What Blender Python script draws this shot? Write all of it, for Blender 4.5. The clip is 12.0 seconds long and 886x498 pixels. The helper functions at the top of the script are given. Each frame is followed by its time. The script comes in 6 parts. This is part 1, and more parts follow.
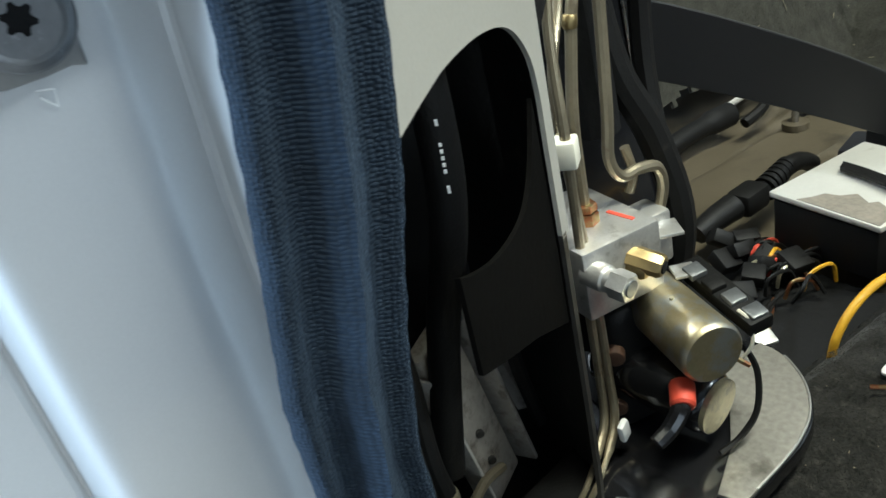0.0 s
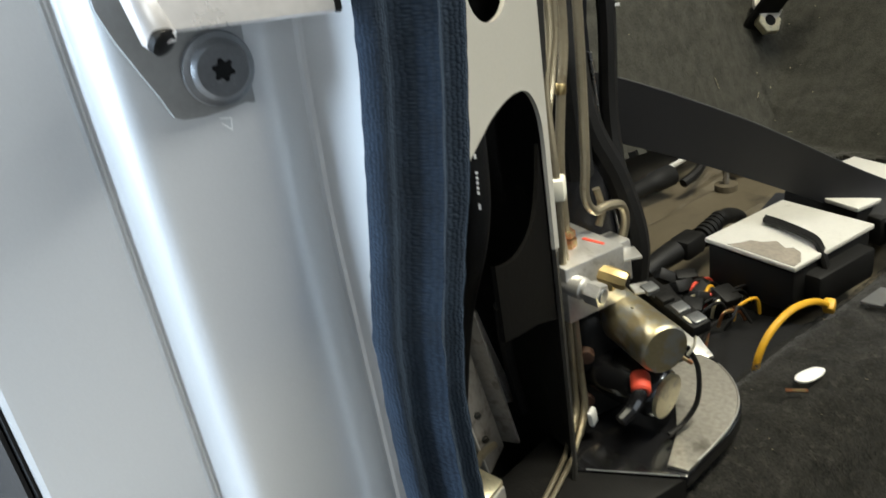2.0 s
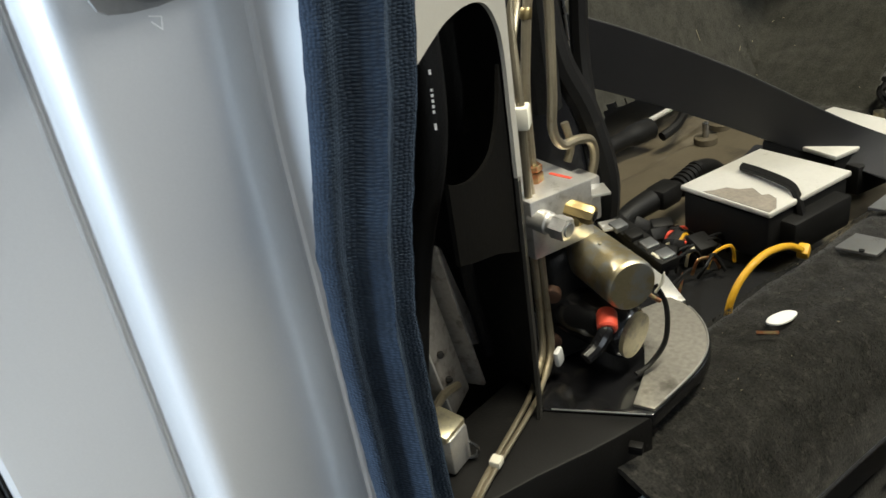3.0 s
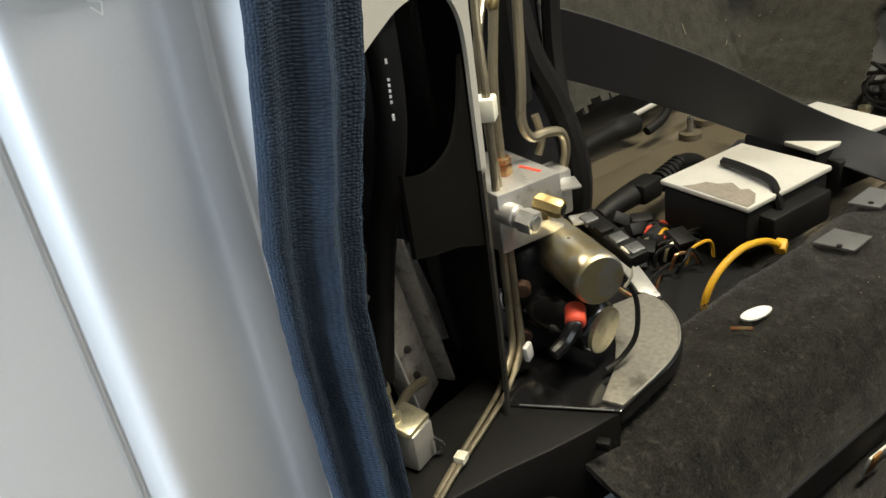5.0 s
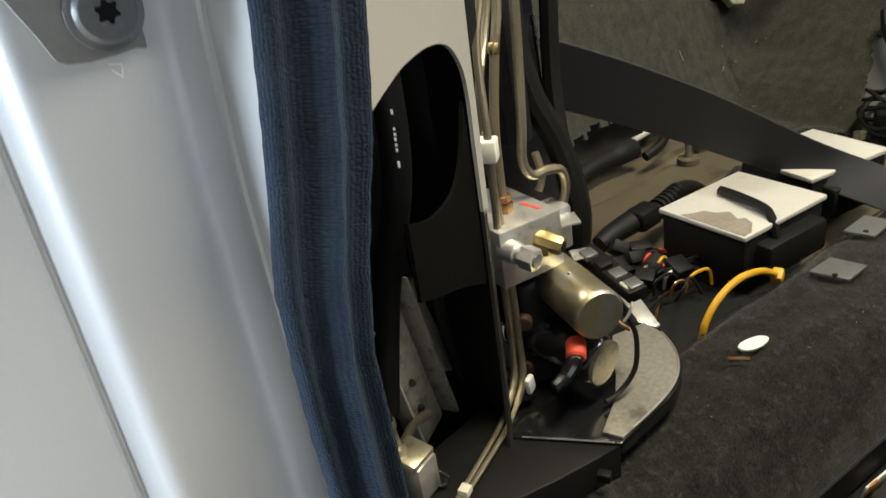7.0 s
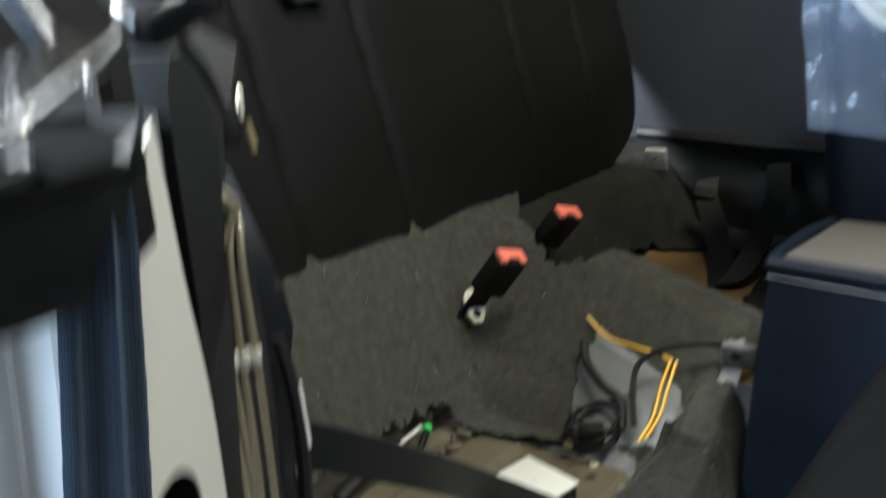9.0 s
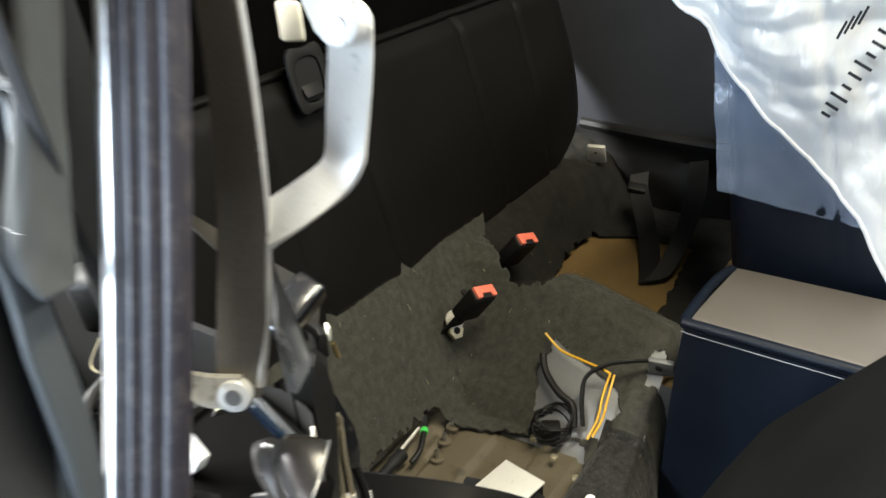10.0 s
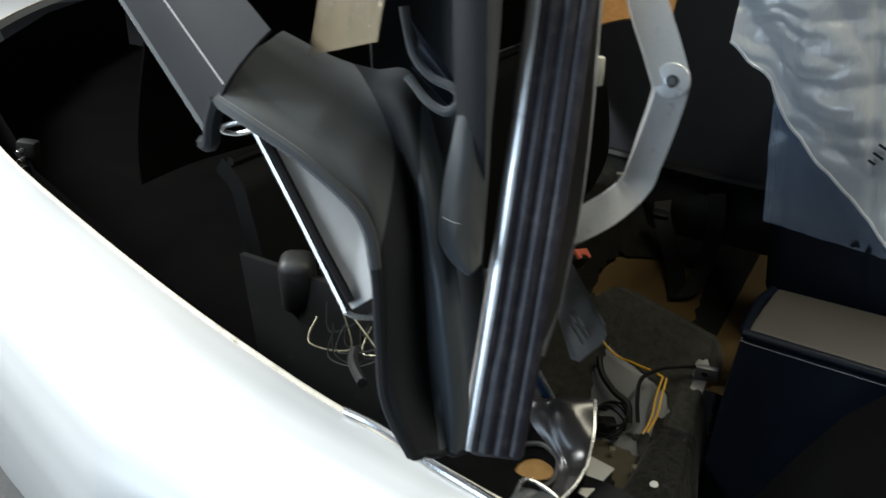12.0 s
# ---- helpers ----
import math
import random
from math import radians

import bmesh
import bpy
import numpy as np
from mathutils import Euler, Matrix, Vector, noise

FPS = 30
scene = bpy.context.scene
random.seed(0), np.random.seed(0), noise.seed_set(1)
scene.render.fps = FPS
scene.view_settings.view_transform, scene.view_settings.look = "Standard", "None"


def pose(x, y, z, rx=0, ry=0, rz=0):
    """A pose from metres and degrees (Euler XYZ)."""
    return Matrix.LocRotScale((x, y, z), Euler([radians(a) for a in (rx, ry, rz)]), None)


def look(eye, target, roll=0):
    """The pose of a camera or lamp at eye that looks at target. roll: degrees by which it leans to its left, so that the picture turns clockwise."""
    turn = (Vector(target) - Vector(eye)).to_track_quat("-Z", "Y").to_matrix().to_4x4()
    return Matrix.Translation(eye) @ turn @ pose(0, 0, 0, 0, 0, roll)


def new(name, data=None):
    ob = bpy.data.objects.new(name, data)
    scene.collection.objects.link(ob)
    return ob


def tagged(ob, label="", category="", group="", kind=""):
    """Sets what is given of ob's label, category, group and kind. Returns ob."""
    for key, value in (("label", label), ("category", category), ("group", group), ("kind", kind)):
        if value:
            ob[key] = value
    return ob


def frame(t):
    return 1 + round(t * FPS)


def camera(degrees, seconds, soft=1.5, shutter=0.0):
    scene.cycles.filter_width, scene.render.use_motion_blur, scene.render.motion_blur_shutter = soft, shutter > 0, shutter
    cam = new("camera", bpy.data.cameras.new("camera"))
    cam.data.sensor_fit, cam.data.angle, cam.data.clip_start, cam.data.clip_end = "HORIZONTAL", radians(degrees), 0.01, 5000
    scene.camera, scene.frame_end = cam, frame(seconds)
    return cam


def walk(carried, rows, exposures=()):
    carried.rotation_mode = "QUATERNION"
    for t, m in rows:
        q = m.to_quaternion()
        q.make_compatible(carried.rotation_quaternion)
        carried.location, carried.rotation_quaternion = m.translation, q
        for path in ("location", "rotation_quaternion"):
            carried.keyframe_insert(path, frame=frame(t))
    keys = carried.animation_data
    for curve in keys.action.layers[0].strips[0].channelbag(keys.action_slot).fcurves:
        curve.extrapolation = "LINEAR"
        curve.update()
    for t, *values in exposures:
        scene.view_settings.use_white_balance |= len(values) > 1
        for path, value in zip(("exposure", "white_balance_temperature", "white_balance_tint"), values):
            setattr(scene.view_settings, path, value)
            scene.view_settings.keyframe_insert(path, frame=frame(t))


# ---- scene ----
cam = camera(58.7, 12.0, 1.5, 0.6)
PATH = [
    (0, (0.226, -0.010, 0.691), (-1.349, 0.789, -0.247), -13.9),
    (0.5, (0.232, -0.034, 0.703), (-1.308, 0.825, -0.240), -12.3),
    (1, (0.246, -0.051, 0.714), (-1.293, 0.868, -0.172), -11.1),
    (1.5, (0.268, -0.081, 0.729), (-1.279, 0.872, -0.106), -10.3),
    (2, (0.283, -0.092, 0.719), (-1.247, 0.889, -0.116), -9.6),
    (2.5, (0.288, -0.092, 0.701), (-1.216, 0.896, -0.172), -9.1),
    (3, (0.286, -0.081, 0.691), (-1.205, 0.899, -0.213), -9.2),
    (5, (0.292, -0.065, 0.685), (-1.190, 0.917, -0.231), -8.9),
    (5.5, (0.294, -0.063, 0.691), (-1.192, 0.923, -0.214), -9.1),
    (6, (0.293, -0.064, 0.690), (-1.196, 0.928, -0.204), -9.1),
    (6.5, (0.293, -0.063, 0.689), (-1.203, 0.926, -0.197), -9.2),
    (8.3, (0.319, -0.106, 0.755), (-1.057, 1.132, -0.004), -5.5),
    (8.5, (0.324, -0.111, 0.743), (-0.955, 1.298, 0.126), -3.0),
    (8.8, (0.359, -0.090, 0.834), (-0.861, 1.383, 0.248), -1.8),
    (9, (0.404, -0.083, 0.980), (-0.824, 1.384, 0.398), -3.4),
    (9.5, (0.437, -0.117, 1.222), (-0.680, 1.350, 0.448), -4.2),
    (10, (0.451, -0.241, 1.398), (-0.592, 1.202, 0.488), -4.3),
    (10.5, (0.452, -0.385, 1.442), (-0.533, 1.079, 0.499), -3.0),
    (11, (0.409, -0.484, 1.446), (-0.550, 1.011, 0.527), -1.8),
    (11.5, (0.354, -0.546, 1.462), (-0.587, 0.975, 0.567), -0.6),
    (12, (0.267, -0.545, 1.467), (-0.634, 1.009, 0.587), 1.5),
]
EXPOSURES = [(0.0, 0.36, 5500, 2), (0.5, 0.66, 5550, 2), (1.0, 0.55, 5750, 4), (1.5, 0.46, 5950, 6), (3.0, 0.32, 6150, 8), (5.0, 0.4, 6400, 9), (6.5, 0.25, 6550, 9), (8.5, 0.4, 5850, 6), (9.0, 0.25, 5700, 5), (10.0, 0.3, 6350, 8), (10.5, -0.2, 6450, 9), (11.0, -0.75, 6200, 8), (12.0, -1.75, 6050, 6)]
walk(cam, [(t, look(eye, target, roll)) for t, eye, target, roll in PATH], EXPOSURES)

# ---- light ----
world = bpy.data.worlds.new("world")
world.use_nodes = True
world.node_tree.nodes["Background"].inputs[0].default_value = (0.75, 0.85, 1.0, 1)
world.node_tree.nodes["Background"].inputs[1].default_value = 0.05
scene.world = world


def area_lamp(name, at, aim, sx, sy, watts, colour):
    data = bpy.data.lights.new(name, "AREA")
    data.shape, data.size, data.size_y, data.energy, data.color = "RECTANGLE", sx, sy, watts, colour
    ob = new(name, data)
    ob.matrix_world = look(at, aim)
    return ob


# ceiling tubes of the workshop and the daylight of its open gate
area_lamp("ceiling_tube_front", (0.75, 0.65, 2.95), (0.0, 0.75, 0.0), 1.5, 0.25, 84, (1.0, 0.90, 0.68))
area_lamp("ceiling_tube_side", (2.6, 1.6, 2.95), (0.0, 0.0, 0.6), 2.0, 0.3, 84, (1.0, 0.97, 0.90))
area_lamp("ceiling_tube_rear", (-2.35, -0.75, 2.95), (-0.7, -0.1, 0.9), 2.6, 0.4, 800, (1.0, 0.98, 0.94))
area_lamp("window_daylight", (5.6, -0.8, 1.5), (0.0, -0.1, 0.6), 2.6, 2.0, 20, (0.92, 0.97, 1.0))
area_lamp("gate_daylight", (-2.1, -5.6, 1.6), (-0.4, 0.0, 0.8), 2.8, 2.8, 680, (0.72, 0.85, 1.0))


# ---- materials ----
def nodes_of(name):
    m = bpy.data.materials.new(name)
    m.use_nodes = True
    nt = m.node_tree
    return m, nt, nt.nodes["Principled BSDF"]


def mat(name, colour, rough=0.5, metal=0.0, grain=400.0, vary=0.12, blotch=18.0, bump=0.1, dirt=None, dirt_at=0.62, coat=0.0,
        rough_vary=0.1, sheen=0.0, stretch=(1, 1, 1), depth=0.001, spec=0.5):
    """A worn surface: base colour varied at two scales, uneven gloss and a fine relief."""
    m, nt, p = nodes_of(name)
    n, l = nt.nodes, nt.links
    tc, mp = n.new("ShaderNodeTexCoord"), n.new("ShaderNodeMapping")
    mp.inputs["Scale"].default_value = stretch
    l.new(tc.outputs["Object"], mp.inputs["Vector"])
    fine, large = n.new("ShaderNodeTexNoise"), n.new("ShaderNodeTexNoise")
    fine.inputs["Scale"].default_value, large.inputs["Scale"].default_value = grain, blotch
    fine.inputs["Detail"].default_value, large.inputs["Detail"].default_value = 4, 6
    l.new(mp.outputs[0], fine.inputs["Vector"])
    l.new(tc.outputs["Object"], large.inputs["Vector"])
    ramp = n.new("ShaderNodeMix")
    ramp.data_type = "RGBA"
    ramp.inputs[6].default_value = (*[max(0, c * (1 - vary)) for c in colour], 1)
    ramp.inputs[7].default_value = (*[min(1, c * (1 + vary)) for c in colour], 1)
    both = n.new("ShaderNodeMath")
    both.operation = "MULTIPLY_ADD"
    both.inputs[1].default_value = 0.5
    half = n.new("ShaderNodeMath")
    half.operation = "MULTIPLY"
    half.inputs[1].default_value = 0.5
    l.new(large.outputs[0], half.inputs[0])
    l.new(fine.outputs[0], both.inputs[0])
    l.new(half.outputs[0], both.inputs[2])
    spread = n.new("ShaderNodeMapRange")
    spread.inputs[1].default_value, spread.inputs[2].default_value = 0.3, 0.7
    l.new(both.outputs[0], spread.inputs[0])
    l.new(spread.outputs[0], ramp.inputs[0])
    out = ramp.outputs[2]
    if dirt:
        d, r, mix = n.new("ShaderNodeTexNoise"), n.new("ShaderNodeMapRange"), n.new("ShaderNodeMix")
        d.inputs["Scale"].default_value, d.inputs["Detail"].default_value, d.inputs["Roughness"].default_value = blotch * 2.3, 8, 0.65
        l.new(tc.outputs["Object"], d.inputs["Vector"])
        r.inputs[1].default_value, r.inputs[2].default_value = dirt_at - 0.08, dirt_at + 0.08
        l.new(d.outputs[0], r.inputs[0])
        mix.data_type = "RGBA"
        mix.inputs[7].default_value = (*dirt, 1)
        l.new(r.outputs[0], mix.inputs[0])
        l.new(out, mix.inputs[6])
        out = mix.outputs[2]
    l.new(out, p.inputs["Base Color"])
    rr = n.new("ShaderNodeMapRange")
    rr.inputs[3].default_value, rr.inputs[4].default_value = max(0.02, rough - rough_vary), min(1, rough + rough_vary)
    l.new(large.outputs[0], rr.inputs[0])
    l.new(rr.outputs[0], p.inputs["Roughness"])
    p.inputs["Metallic"].default_value = metal
    p.inputs["Coat Weight"].default_value = coat
    p.inputs["Specular IOR Level"].default_value = spec
    p.inputs["Coat Roughness"].default_value = 0.08
    p.inputs["Sheen Weight"].default_value = sheen
    if bump:
        b = n.new("ShaderNodeBump")
        b.inputs["Strength"].default_value, b.inputs["Distance"].default_value = bump, depth
        l.new(fine.outputs[0], b.inputs["Height"])
        l.new(b.outputs[0], p.inputs["Normal"])
    return m


SILVER = mat("silver_paint", (0.6, 0.605, 0.6), 0.36, 0.3, 900, 0.03, 6, 0.03, coat=0.4, rough_vary=0.05)
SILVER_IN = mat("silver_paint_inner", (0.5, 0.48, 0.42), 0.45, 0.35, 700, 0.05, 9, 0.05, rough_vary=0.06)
SEAL = mat("blue_fleece", (0.0118, 0.0182, 0.0285), 0.95, 0.0, 2600, 0.5, 60, 0.8, sheen=0.1, depth=0.0012, spec=0.15)
BLACK_GLOSS = mat("black_paint", (0.008, 0.008, 0.009), 0.22, 0.0, 500, 0.2, 14, 0.03, coat=0.5, dirt=(0.05, 0.045, 0.035), dirt_at=0.7)
BLACK_MATT = mat("black_plastic", (0.0065, 0.0063, 0.006), 0.55, 0.0, 700, 0.2, 22, 0.25, dirt=(0.03, 0.027, 0.022), dirt_at=0.72, spec=0.22)
BLACK_DEEP = mat("black_underseal", (0.006, 0.006, 0.006), 0.75, 0.0, 300, 0.3, 12, 0.5, dirt=(0.03, 0.026, 0.02), dirt_at=0.7, spec=0.22)
BLACK_DUSTY = mat("dusty_black_paint", (0.011, 0.0105, 0.0095), 0.55, 0.0, 300, 0.3, 16, 0.3, dirt=(0.05, 0.045, 0.036), dirt_at=0.66)
# black of the pillar web, with the recess's shade in the colour
PIT = mat("cavity_shade_black", (0.0042, 0.004, 0.0036), 0.7, 0.0, 300, 0.3, 16, 0.2, spec=0.04)
# near-black that holds the shade under the soft top in its colour
SHADE_BLACK = mat("shade_black", (0.0022, 0.0021, 0.002), 0.95, 0.0, 300, 0.3, 12, 0.3, spec=0.02)
BRACKET = mat("brown_grey_bracket", (0.34, 0.31, 0.265), 0.5, 0.3, 300, 0.2, 40, 0.1, dirt=(0.12, 0.1, 0.08), dirt_at=0.6)
RUBBER = mat("dark_rubber", (0.02, 0.018, 0.026), 0.5, 0.0, 500, 0.25, 30, 0.2, dirt=(0.05, 0.045, 0.05), dirt_at=0.56)
ALU = mat("bare_aluminium", (0.62, 0.605, 0.57), 0.36, 0.75, 600, 0.1, 40, 0.12, dirt=(0.3, 0.28, 0.24), dirt_at=0.66)
ALU_DUSTY = mat("dusty_aluminium", (0.55, 0.53, 0.48), 0.5, 0.5, 500, 0.12, 30, 0.12, dirt=(0.28, 0.25, 0.2), dirt_at=0.62)
DULL = mat("dull_dark_grey", (0.03, 0.028, 0.024), 0.5, 0.2, 400, 0.25, 40, 0.1, dirt=(0.02, 0.018, 0.015), dirt_at=0.58)
LOBE = mat("worn_tray_metal", (0.36, 0.34, 0.3), 0.4, 0.5, 300, 0.3, 14, 0.1, dirt=(0.12, 0.11, 0.09), dirt_at=0.62)
GREY_FOIL = mat("grey_foil", (0.055, 0.057, 0.06), 0.4, 0.1, 300, 0.15, 50, 0.15)
STEEL = mat("bright_steel", (0.42, 0.42, 0.42), 0.26, 0.95, 500, 0.08, 26, 0.06, dirt=(0.3, 0.29, 0.27), dirt_at=0.7)
STRIKER = mat("nickel_plate", (0.78, 0.75, 0.72), 0.3, 0.6, 300, 0.08, 70, 0.06, dirt=(0.75, 0.75, 0.72), dirt_at=0.68)
GREY_STEEL = mat("grey_steel", (0.2, 0.205, 0.21), 0.38, 0.7, 500, 0.12, 60, 0.1, dirt=(0.5, 0.5, 0.5), dirt_at=0.72)
PLATE = mat("dull_steel_plate", (0.3, 0.3, 0.29), 0.4, 0.5, 400, 0.1, 40, 0.06)
GOLD = mat("yellow_zinc", (0.5, 0.43, 0.26), 0.38, 0.9, 500, 0.12, 35, 0.06, dirt=(0.5, 0.5, 0.46), dirt_at=0.55)
GOLD_PALE = mat("pale_zinc", (0.6, 0.55, 0.38), 0.36, 0.85, 400, 0.15, 60, 0.1, dirt=(0.35, 0.32, 0.26), dirt_at=0.6)
BRASS = mat("brass", (0.44, 0.34, 0.16), 0.4, 0.95, 300, 0.1, 50, 0.05)
COPPER = mat("copper", (0.5, 0.2, 0.09), 0.35, 0.95, 300, 0.15, 60, 0.1, dirt=(0.5, 0.42, 0.2), dirt_at=0.55)
PIPE = mat("olive_zinc_tube", (0.38, 0.33, 0.23), 0.36, 0.8, 400, 0.1, 40, 0.05, dirt=(0.22, 0.17, 0.11), dirt_at=0.64)
CLIP = mat("cream_plastic", (0.7, 0.67, 0.55), 0.5, 0.0, 400, 0.05, 30, 0.05)
CREAM = mat("cream_sealer", (0.5, 0.46, 0.37), 0.6, 0.0, 300, 0.15, 12, 0.2, dirt=(0.16, 0.13, 0.1), dirt_at=0.62)
# carpet darkened by colour, since the lamps leave the far side too bright
CARPET_SHADED = mat("shaded_far_carpet", (0.014, 0.0136, 0.0118), 1.0, 0.0, 520, 0.5, 20, 0.4, dirt=(0.02, 0.019, 0.016), dirt_at=0.62, depth=0.0015, spec=0.08)
CARPET = mat("grey_carpet", (0.040, 0.039, 0.032), 1.0, 0.0, 520, 0.55, 60, 0.4, dirt=(0.055, 0.053, 0.045), dirt_at=0.66, sheen=0.15, depth=0.0015, spec=0.1)
CARPET_DARK = mat("charcoal_carpet", (0.021, 0.0202, 0.0185), 1.0, 0.0, 600, 0.95, 60, 0.4, dirt=(0.06, 0.057, 0.05), dirt_at=0.62, sheen=0.15, depth=0.0012, spec=0.1)
VINYL = mat("black_vinyl", (0.0054, 0.0052, 0.0048), 0.5, 0.0, 1100, 0.15, 7, 0.25, rough_vary=0.06, depth=0.0006, spec=0.08)
TRIM = mat("dark_grey_trim", (0.025, 0.026, 0.03), 0.65, 0.0, 900, 0.15, 7, 0.2, spec=0.06)
BLUE = mat("blue_leather", (0.0034, 0.0058, 0.0115), 0.45, 0.0, 700, 0.2, 14, 0.3, depth=0.0007, spec=0.2)
TAUPE = mat("taupe_leather", (0.085, 0.076, 0.066), 0.42, 0.0, 700, 0.08, 10, 0.25, depth=0.0006)
SEAT_BLACK = mat("seat_back_shell", (0.0048, 0.0048, 0.0046), 0.8, 0.0, 700, 0.2, 10, 0.2, depth=0.0007, spec=0.03)
WEB = mat("belt_webbing", (0.0085, 0.0088, 0.011), 0.5, 0.0, 1300, 0.4, 14, 0.5, sheen=0.08, stretch=(1, 1, 4), depth=0.0008, spec=0.3)
# belt webbing again, darkened in colour for the dimmer far side
WEB_SHADED = mat("shaded_belt_webbing", (0.008, 0.0078, 0.007), 0.6, 0.0, 1300, 0.4, 14, 0.5, depth=0.0008, spec=0.2)
PAN = mat("dirty_floor_pan", (0.085, 0.07, 0.045), 0.5, 0.0, 220, 0.12, 9, 0.1, dirt=(0.04, 0.033, 0.022), dirt_at=0.64)
TAN = mat("ochre_insulation", (0.12, 0.072, 0.019), 0.9, 0.0, 260, 0.18, 16, 0.4)
LID = mat("box_cover", (0.66, 0.64, 0.58), 0.42, 0.35, 300, 0.05, 40, 0.05, dirt=(0.45, 0.42, 0.34), dirt_at=0.7)
GALV = mat("galvanised_floor", (0.16, 0.162, 0.16), 0.45, 0.45, 400, 0.1, 30, 0.1, dirt=(0.15, 0.14, 0.12), dirt_at=0.66)
MUD = mat("brown_residue", (0.2, 0.175, 0.14), 0.7, 0.0, 300, 0.3, 60, 0.3)
WHITE = mat("white_paint", (0.8, 0.8, 0.78), 0.45, 0.0, 500, 0.03, 20, 0.05)
YELLOW = mat("yellow_sleeve", (0.6, 0.33, 0.015), 0.45, 0.0, 400, 0.12, 40, 0.1)
RED = mat("red_plastic", (0.62, 0.075, 0.04), 0.45, 0.0, 300, 0.08, 40, 0.05)
CORAL = mat("coral_button", (0.68, 0.15, 0.09), 0.5, 0.0, 300, 0.06, 40, 0.05)
GREEN = mat("green_tape", (0.05, 0.45, 0.07), 0.5)
MOUNT = mat("brown_rubber", (0.09, 0.045, 0.025), 0.6, 0.0, 400, 0.2, 30, 0.1)
RUST = mat("rusty_primer", (0.13, 0.068, 0.014), 0.6, 0.0, 300, 0.25, 60, 0.2)
ORANGE = mat("rusty_orange", (0.42, 0.2, 0.05), 0.6, 0.0, 300, 0.25, 60, 0.2)
BLUE_TAPE = mat("blue_sleeve", (0.006, 0.016, 0.036), 0.25)
CLOTH = mat("soft_top_cloth", (0.055, 0.060, 0.064), 0.85, 0.0, 1500, 0.16, 9, 0.5, sheen=0.2, depth=0.0006, spec=0.15)
# dark lining, also cloth with its shade put into the colour
LINING_SHADE = mat("soft_top_lining_and_shade", (0.019, 0.0202, 0.0218), 0.75, 0.0, 900, 0.25, 10, 0.3, depth=0.0006, spec=0.12)
# aluminium with the shade of the arm's face in its colour
ALU_SHADED = mat("shaded_aluminium_plate", (0.16, 0.145, 0.125), 0.32, 0.8, 300, 0.15, 14, 0.05)
CHROME = mat("worn_chrome", (0.8, 0.8, 0.8), 0.34, 0.85, 300, 0.08, 26, 0.04, dirt=(0.4, 0.36, 0.36), dirt_at=0.66)
ARM = mat("polished_cast_arm", (0.72, 0.72, 0.71), 0.34, 0.3, 500, 0.08, 26, 0.05, dirt=(0.35, 0.33, 0.3), dirt_at=0.68)
DARK_GLOSS = mat("dark_reflective_paint", (0.028, 0.026, 0.025), 0.22, 0.3, 300, 0.25, 20, 0.04, dirt=(0.03, 0.03, 0.03), dirt_at=0.75)
SATIN = mat("blue_grey_satin", (0.045, 0.053, 0.060), 0.42, 0.0, 900, 0.2, 10, 0.2, sheen=0.2, depth=0.0006, spec=0.35)
SAIL = mat("brown_grey_trim", (0.022, 0.0202, 0.017), 0.8, 0.0, 700, 0.15, 14, 0.2, depth=0.0006, spec=0.04)
THREAD = mat("grey_thread", (0.34, 0.34, 0.34), 0.8)
def fibres(name, dark, light):
    """Carpet fibres, each of its own shade."""
    m, nt, p = nodes_of(name)
    g, mix = nt.nodes.new("ShaderNodeNewGeometry"), nt.nodes.new("ShaderNodeMix")
    mix.data_type = "RGBA"
    mix.inputs[6].default_value, mix.inputs[7].default_value = (*dark, 1), (*light, 1)
    nt.links.new(g.outputs["Random Per Island"], mix.inputs[0])
    nt.links.new(mix.outputs[2], p.inputs["Base Color"])
    p.inputs["Roughness"].default_value = 0.95
    p.inputs["Specular IOR Level"].default_value = 0.1
    return m


PILE_GREY = fibres("grey_pile", (0.026, 0.0253, 0.0206), (0.058, 0.056, 0.046))
PILE_DARK = fibres("charcoal_pile", (0.01, 0.0095, 0.0085), (0.043, 0.0415, 0.036))
STRAW = mat("straw", (0.3, 0.26, 0.18), 0.8)
WALL = mat("workshop_wall", (0.2, 0.2, 0.2), 0.8, 0.0, 60, 0.06, 2, 0.1)
CONCRETE = mat("concrete", (0.1, 0.1, 0.1), 0.7, 0.0, 90, 0.2, 4, 0.3)


